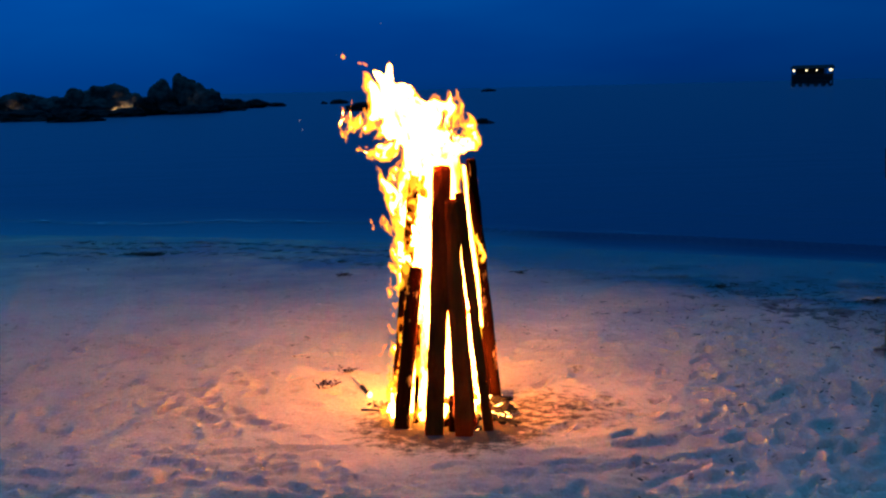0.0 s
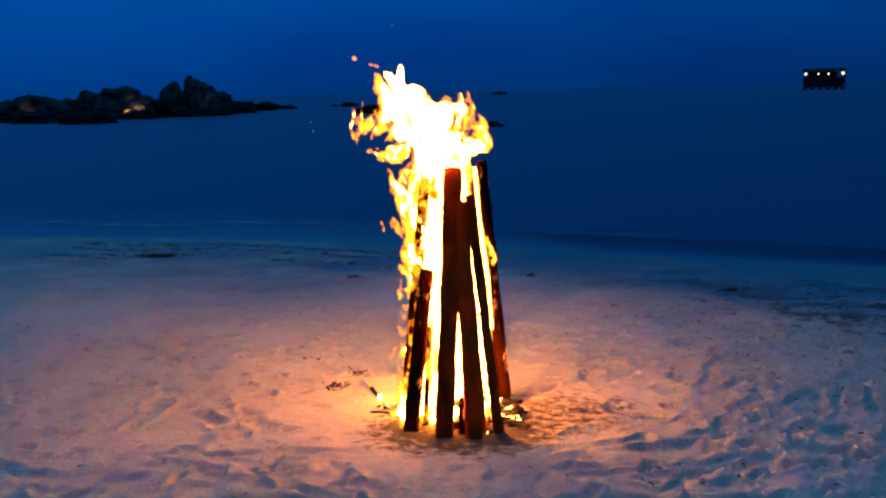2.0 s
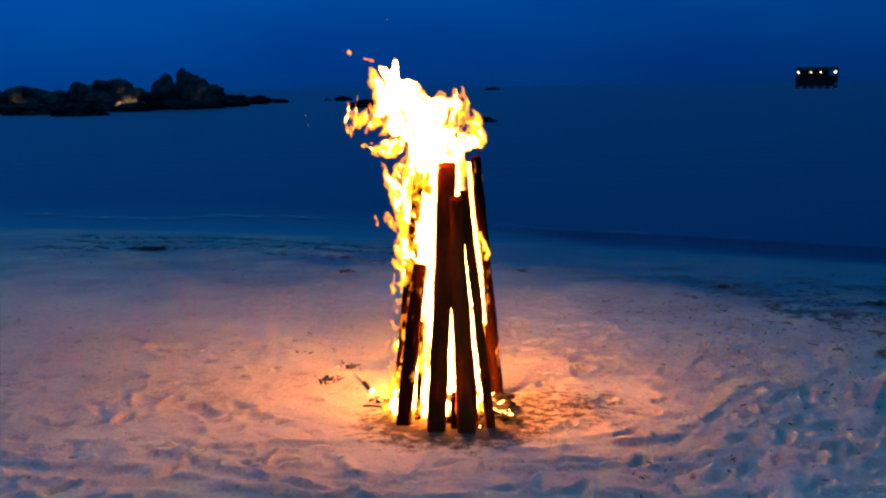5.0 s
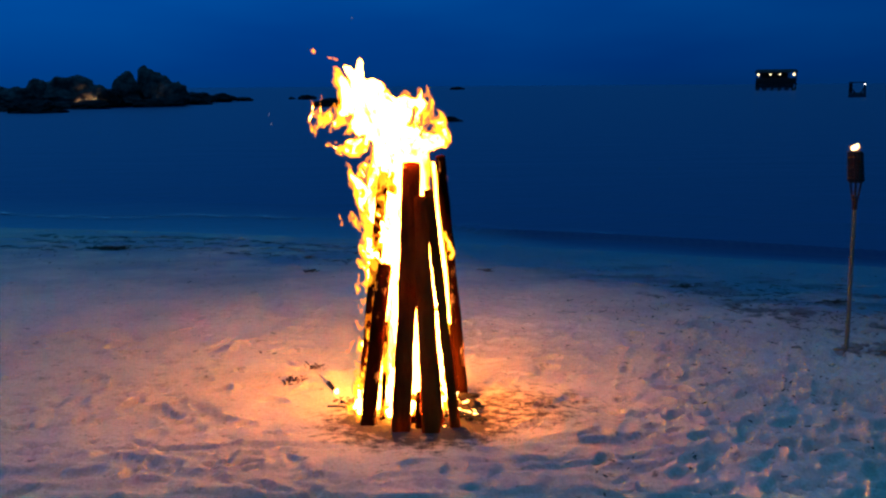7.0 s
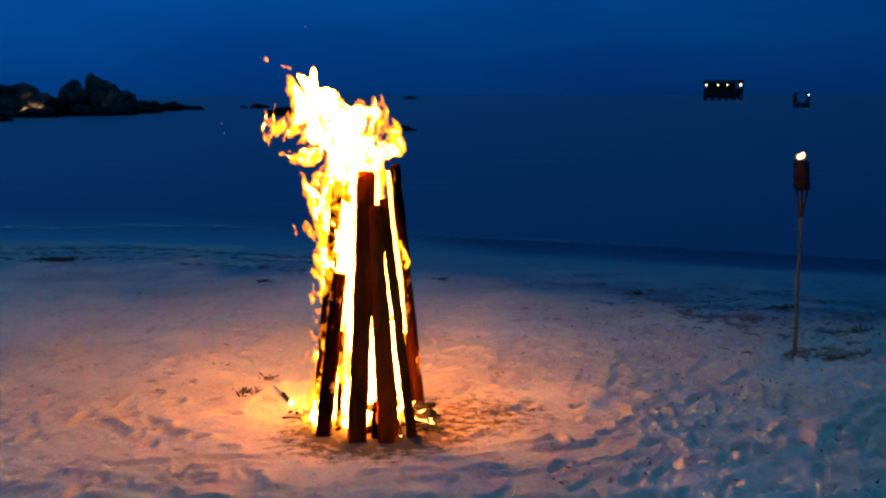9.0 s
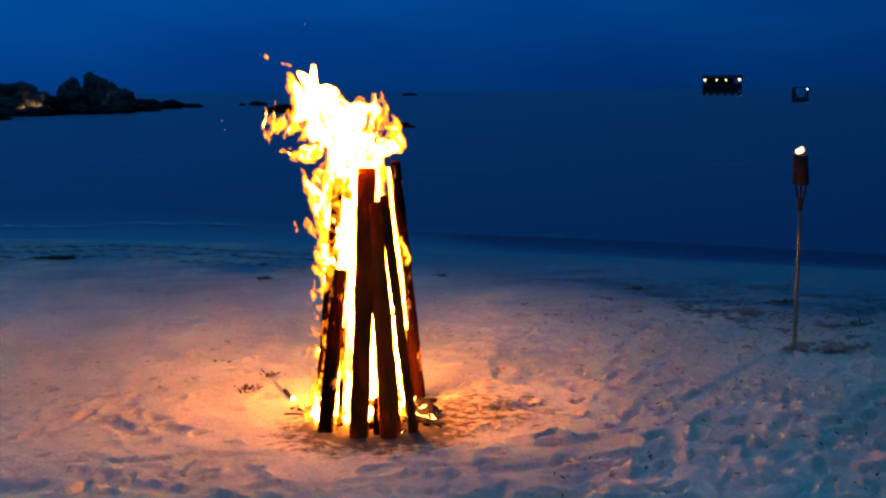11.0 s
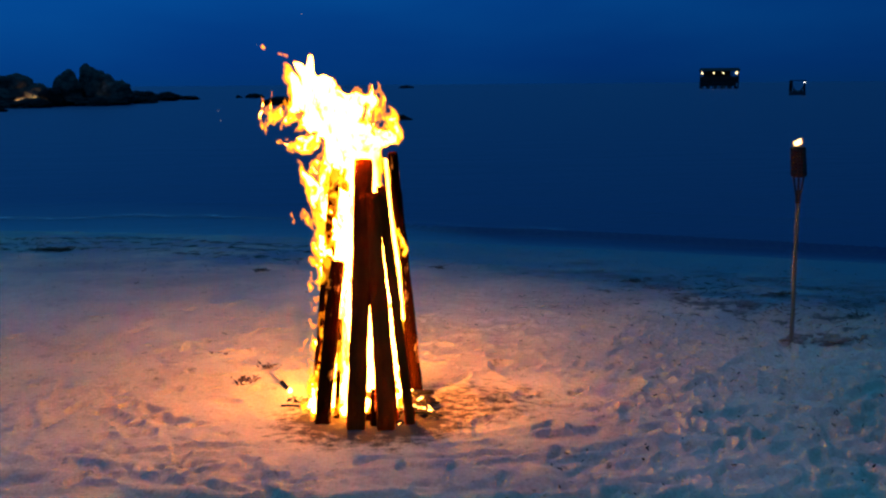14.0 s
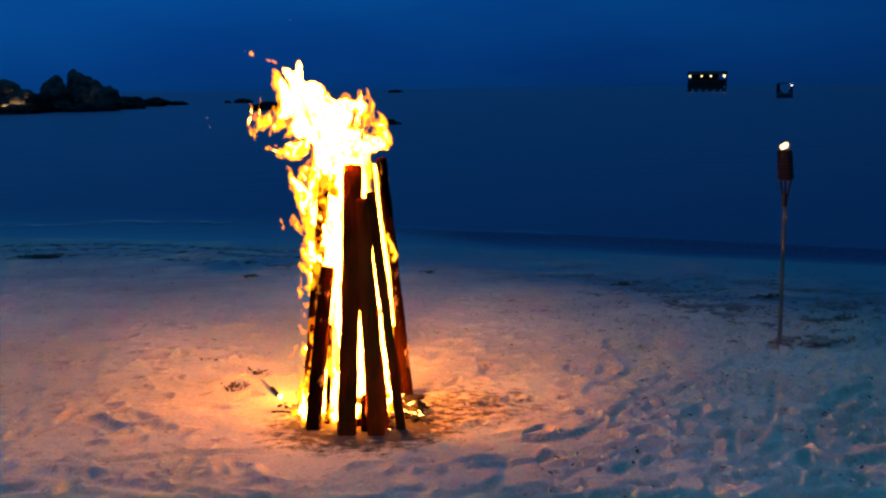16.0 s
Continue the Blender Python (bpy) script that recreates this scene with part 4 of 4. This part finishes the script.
for x, z in POLE[1:4]:
    bm = bmesh.new()
    bar(bm, (x, 0, z - 0.008), (x, 0, z + 0.008), 0.035, 0.035, 12, 0, 0, 2, 1, 1, 0.15)
    part("cane_ring", bm, BAMBOO, torch)
# split cane spread into a cone that carries the basket
axis0, axis1, axis2 = Vector((-0.020, 0, 0.965)), Vector((-0.024, 0, 1.095)), Vector((-0.041, 0, 1.275))
for n in range(12):
    t = math.tau * n / 12
    o = Vector((math.cos(t), math.sin(t), 0))
    bm = bmesh.new()
    if n % 2 == 0:
        bar(bm, axis0 + o * 0.014, axis1 + o * 0.037, 0.011, 0.006, 6, 0.5, 0.1, 4, 0.9, n)
    bar(bm, axis1 + o * 0.044, axis2 + o * 0.041, 0.012, 0.006, 6, 0.5, 0.1, 4, 0.9, n + 20)
    part("basket_slat", bm, WOVEN, torch)
for n in range(9):
    s = n / 8
    c = axis1.lerp(axis2, s)
    bm = bmesh.new()
    bar(bm, c + Vector((0, 0, -0.0085)), c + Vector((0, 0, 0.0085)), 0.094 - 0.005 * s, 0.094 - 0.005 * s, 18, 0, 0.05, 2, 1, n, 0.1)
    part("woven_band", bm, WOVEN, torch)
bm = bmesh.new()
bar(bm, axis0 + Vector((0, 0, -0.05)), axis0 + Vector((0, 0, 0.035)), 0.034, 0.034, 14, 0, 0.05, 2, 1, 5, 0.1)
part("binding", bm, WOVEN, torch)
bm = bmesh.new()
bar(bm, axis2 + Vector((0, 0, -0.03)), axis2 + Vector((0, 0, 0.012)), 0.07, 0.07, 18, 0, 0, 2, 1, 1, 0.15)
canister = part("canister", bm, TIN, torch, "sooty tin canister")
bm = bmesh.new()
bar(bm, axis2 + Vector((0, 0, 0.01)), axis2 + Vector((-0.002, 0, 0.03)), 0.016, 0.016, 10, 0, 0.2, 2, 0.8, 1)
part("wick", bm, BLACK_CHAR, canister)
for name, k, mat, note in (("flame", 1.0, TORCH_FLAME, "small white and yellow flame"), ("flame_edge", 1.35, TORCH_RIM, "orange edge of the flame")):
    bm = bmesh.new()
    made = bmesh.ops.create_icosphere(bm, subdivisions=4, radius=1)
    for v in made["verts"]:
        p = v.co.copy()
        up = (p.z + 1) / 2
        pinch = (1 - up ** 5) * 0.92 + 0.08
        w = noise.noise(p * 2 + Vector((3, 1, 7))) * 0.25 + 1
        v.co = axis2 + Vector((p.x * 0.021 * pinch * w * k + 0.022 * (up - 0.6), p.y * 0.022 * pinch * w * k, 0.012 + (0.042 * up) * (0.9 + 0.1 * k) * w))
    part(name, bm, mat, torch, note)

bm = bmesh.new()
rng = random.Random(5)
for n in range(80):
    x = rng.gauss(0.13, 0.13)
    r = rng.uniform(0.007, 0.026) * (0.6 if 0.06 < x < 0.12 else 1)
    boulder(bm, (x, rng.gauss(0, 0.05), 0.004), (r * 1.3, r, r * 0.55), n + 8, 0.5, 2, 1.9)
mound = part("sand_mound", bm, mottled("dug_damp_sand", (0.10, 0.085, 0.065), (0.26, 0.215, 0.165), 12, 0.95, 40, 0.01))
mound.location = (2.86, 5.46, -0.01)
tagged(mound, "low heap of dark damp sand clods round the torch foot", "sand mound", kind="stuff")

# ---- islet ----
# east, north, half width, height above the sea
ROCKS = [
    (-50.5, 96.0, 2.1, 2.5), (-46.5, 94.0, 1.9, 2.1), (-44.6, 96.0, 2.5, 2.8), (-38.4, 90.0, 1.8, 2.4), (-39.7, 98.0, 1.4, 3.0),
    (-36.9, 100.0, 3.5, 3.4), (-33.6, 99.0, 1.7, 2.2), (-31.4, 96.5, 1.3, 2.0), (-31.9, 104.0, 1.7, 3.7), (-29.8, 106.0, 2.0, 4.5), (-28.7, 105.0, 1.9, 3.7), (-26.9, 104.0, 2.0, 2.8),
    (-27.2, 118.0, 2.1, 1.5), (-26.1, 128.0, 1.9, 1.2), (-24.6, 136.0, 1.4, 0.6),
]
for n, (x, y, w, h) in enumerate(ROCKS):
    ob = thing("boulder", (x, y, SEA), "large rounded granite boulder on the rocky islet" if h > 2 else "low dark rock at the end of the islet",
               "boulder", "boulders of the islet")
    bm = bmesh.new()
    boulder(bm, (0, 0, h * 0.35), (w, w * 0.95, h * 0.62), n + 1, 0.30, 5, 1.35, 0.3)
    part("stone", bm, GRANITE if h > 2 else WET_ROCK, ob)
LEDGES = [(-31.6, 78.0, 2.0, 0.9), (-27.9, 98.0, 1.5, 0.9), (-40.6, 88.0, 2.4, 1.0), (-32.6, 92.0, 2.6, 0.8), (-47.1, 92.0, 3.0, 1.2),
          (-35.5, 93.0, 2.6, 0.75), (-29.5, 101.0, 3.2, 0.9), (-26.8, 110.0, 2.4, 0.9), (-38.0, 84.0, 2.6, 0.9)]
for n, (x, y, w, h) in enumerate(LEDGES):
    ob = thing("rock_ledge", (x, y, SEA), "low black wet rock ledge at the waterline", "rock", "ledges of the islet")
    bm = bmesh.new()
    boulder(bm, (0, 0, 0), (w * 1.15, w, h * 0.95), n + 40, 0.45, 5, 1.6, 0.5)
    part("stone", bm, WET_ROCK, ob)


def islet_lamp(x, y, z, power):
    ob = thing("flood_lamp", (x, y, z), "small warm flood lamp set among the rocks", "lamp")
    bm = bmesh.new()
    bar(bm, (0, 0, -0.9), (0, 0, 0), 0.1, 0.1, 8)
    part("stake", bm, TIMBER, ob)
    bm = bmesh.new()
    box(bm, (-0.15, -0.08, 0.0), (0.15, 0.08, 0.2), 0.02)
    part("housing", bm, TIMBER, ob)
    bm = bmesh.new()
    box(bm, (-0.13, 0.085, 0.02), (0.13, 0.10, 0.18), 0.004)
    part("lens", bm, LAMP_WARM, ob)
    l = bpy.data.lights.new("flood_light", "SPOT")
    l.energy, l.color, l.spot_size, l.spot_blend, l.shadow_soft_size = power, (1.0, 0.6, 0.28), radians(120), 0.8, 0.15
    lo = new("flood_light", l)
    lo.matrix_basis = look((x, y + 0.2, z + 0.12), (x + 0.3, y + 4, z + 0.3))


islet_lamp(-34.8, 96.2, 0.0, 420)
islet_lamp(-33.3, 96.5, 0.0, 420)
islet_lamp(-32.0, 94.9, 0.0, 60)
islet_lamp(-44.3, 92.6, 0.7, 20)

# ---- rocks out at sea ----
for n, (x, y, w, h) in enumerate([(-16.7, 149.0, 1.5, 0.8), (-7.9, 94.0, 1.9, 0.85), (2.5, 52.2, 0.64, 0.27), (26.0, 480.0, 3.8, 1.4), (-19.5, 152.0, 0.6, 0.4)]):
    ob = thing("sea_rock", (x, y, SEA), "low dark rock just above the calm sea", "rock", "rocks in the sea")
    bm = bmesh.new()
    boulder(bm, (0, 0, 0), (w, w * 0.7, h), n + 70, 0.4, 4, 1.4, 0.4)
    if n == 1:
        boulder(bm, (1.3, 0.2, 0), (1.0, 0.8, 0.5), 90, 0.4, 4, 1.4, 0.4)
    part("stone", bm, WET_ROCK, ob)


# ---- moored platforms ----
def lamp_globe(parent, at, r, mat, name="lamp"):
    bm = bmesh.new()
    bmesh.ops.create_uvsphere(bm, u_segments=14, v_segments=9, radius=r, matrix=Matrix.Translation(at))
    g = part(name, bm, mat, parent, "lit bulb")
    bm = bmesh.new()
    bar(bm, (at[0], at[1], at[2] + r * 0.9), (at[0], at[1], at[2] + r * 1.9), r * 0.9, r * 0.9, 8)
    part("lamp_cap", bm, TIMBER, g)


def big_platform():
    ob = thing("floating_house", (118.5, 287.0, SEA), "dark floating house on a raft with four lit lamps", "houseboat", "", -22)
    w, d = 12.4, 7.0
    for n in range(6):
        x = -w / 2 + 0.8 + n * (w - 1.6) / 5
        bm = bmesh.new()
        bar(bm, (x, -d / 2, 0.35), (x, d / 2, 0.35), 1.3, 0.9, 12)
        part("float", bm, FLOAT, ob)
    bm = bmesh.new()
    box(bm, (-w / 2, -d / 2, 1.75), (w / 2, d / 2, 2.1), 0.04)
    part("deck", bm, TIMBER, ob)
    for i in range(13):
        x = -w / 2 + 0.25 + i * (w - 0.5) / 12
        for y in (-d / 2 + 0.2, d / 2 - 0.2):
            bm = bmesh.new()
            bar(bm, (x, y, 0.2), (x, y, 1.8), 0.28, 0.28, 8, 0.4)
            part("pile", bm, TIMBER, ob)
    bm = bmesh.new()
    box(bm, (-w / 2 + 0.15, -d / 2 + 0.05, 0.75), (w / 2 - 0.9, -d / 2 + 0.13, 1.74), 0.02)
    part("fascia", bm, TIMBER, ob)
    for i in range(7):
        x = -w / 2 + 0.25 + i * (w - 0.5) / 6
        for y in (-d / 2 + 0.2, d / 2 - 0.2):
            bm = bmesh.new()
            bar(bm, (x, y, 2.1), (x, y, 5.7), 0.22, 0.22, 8, 0.5)
            part("post", bm, TIMBER, ob)
    bm = bmesh.new()
    box(bm, (-w / 2 + 0.1, -d / 2 + 0.15, 2.1), (w / 2 - 0.1, -d / 2 + 0.27, 3.9), 0.02)
    part("front_screen", bm, TIMBER, ob)
    bm = bmesh.new()
    box(bm, (-w / 2 + 1.2, -0.5, 2.1), (w / 2 - 2.6, d / 2 - 0.5, 5.6), 0.04)
    part("cabin", bm, TIMBER, ob)
    bm = bmesh.new()
    lo = [bm.verts.new((sx * (w / 2 + 0.35), sy * (d / 2 + 0.4), 5.6)) for sx, sy in ((-1, -1), (1, -1), (1, 1), (-1, 1))]
    hi = [bm.verts.new((sx * (w / 2 - 0.2), sy * 0.5, 6.6)) for sx, sy in ((-1, -1), (1, -1), (1, 1), (-1, 1))]
    for i in range(4):
        bm.faces.new((lo[i], lo[(i + 1) % 4], hi[(i + 1) % 4], hi[i]))
    bm.faces.new(hi)
    bm.faces.new(lo[::-1])
    part("roof", bm, ROOFING, ob, smooth=False)
    for x, r in ((-w / 2 + 0.8, 0.36), (-1.75, 0.27), (1.15, 0.27), (w / 2 - 0.9, 0.42)):
        lamp_globe(ob, (x, -d / 2 - 0.25, 4.95), r, LAMP_WARM)


big_platform()


def small_platform():
    ob = thing("mooring_raft", (67.75, 133.6, SEA), "small dark raft with a frame and one lit lamp", "raft", "", -27)
    bm = bmesh.new()
    box(bm, (-1.2, -1.1, 0.0), (1.2, 1.1, 0.68), 0.06)
    part("hull", bm, FLOAT, ob)
    for x, wd in ((-0.98, 0.5), (1.0, 0.3)):
        for y in (-0.9, 0.9):
            bm = bmesh.new()
            bar(bm, (x, y, 0.5), (x, y, 2.25), wd, 0.3, 8, 0.7)
            part("post", bm, TIMBER, ob)
    for y in (-0.9, 0.9):
        bm = bmesh.new()
        bar(bm, (-1.15, y, 2.2), (1.1, y, 2.2), 0.14, 0.14, 8, 0.5)
        part("rail", bm, TIMBER, ob)
    for x0, x1 in ((-1.0, -0.2), (1.0, 0.35)):
        bm = bmesh.new()
        bar(bm, (x0, -0.9, 1.5), (x1, -0.9, 0.5), 0.2, 0.2, 8, 0.5)
        part("brace", bm, TIMBER, ob)
    lamp_globe(ob, (0.95, -1.0, 1.9), 0.13, LAMP_COOL)


small_platform()
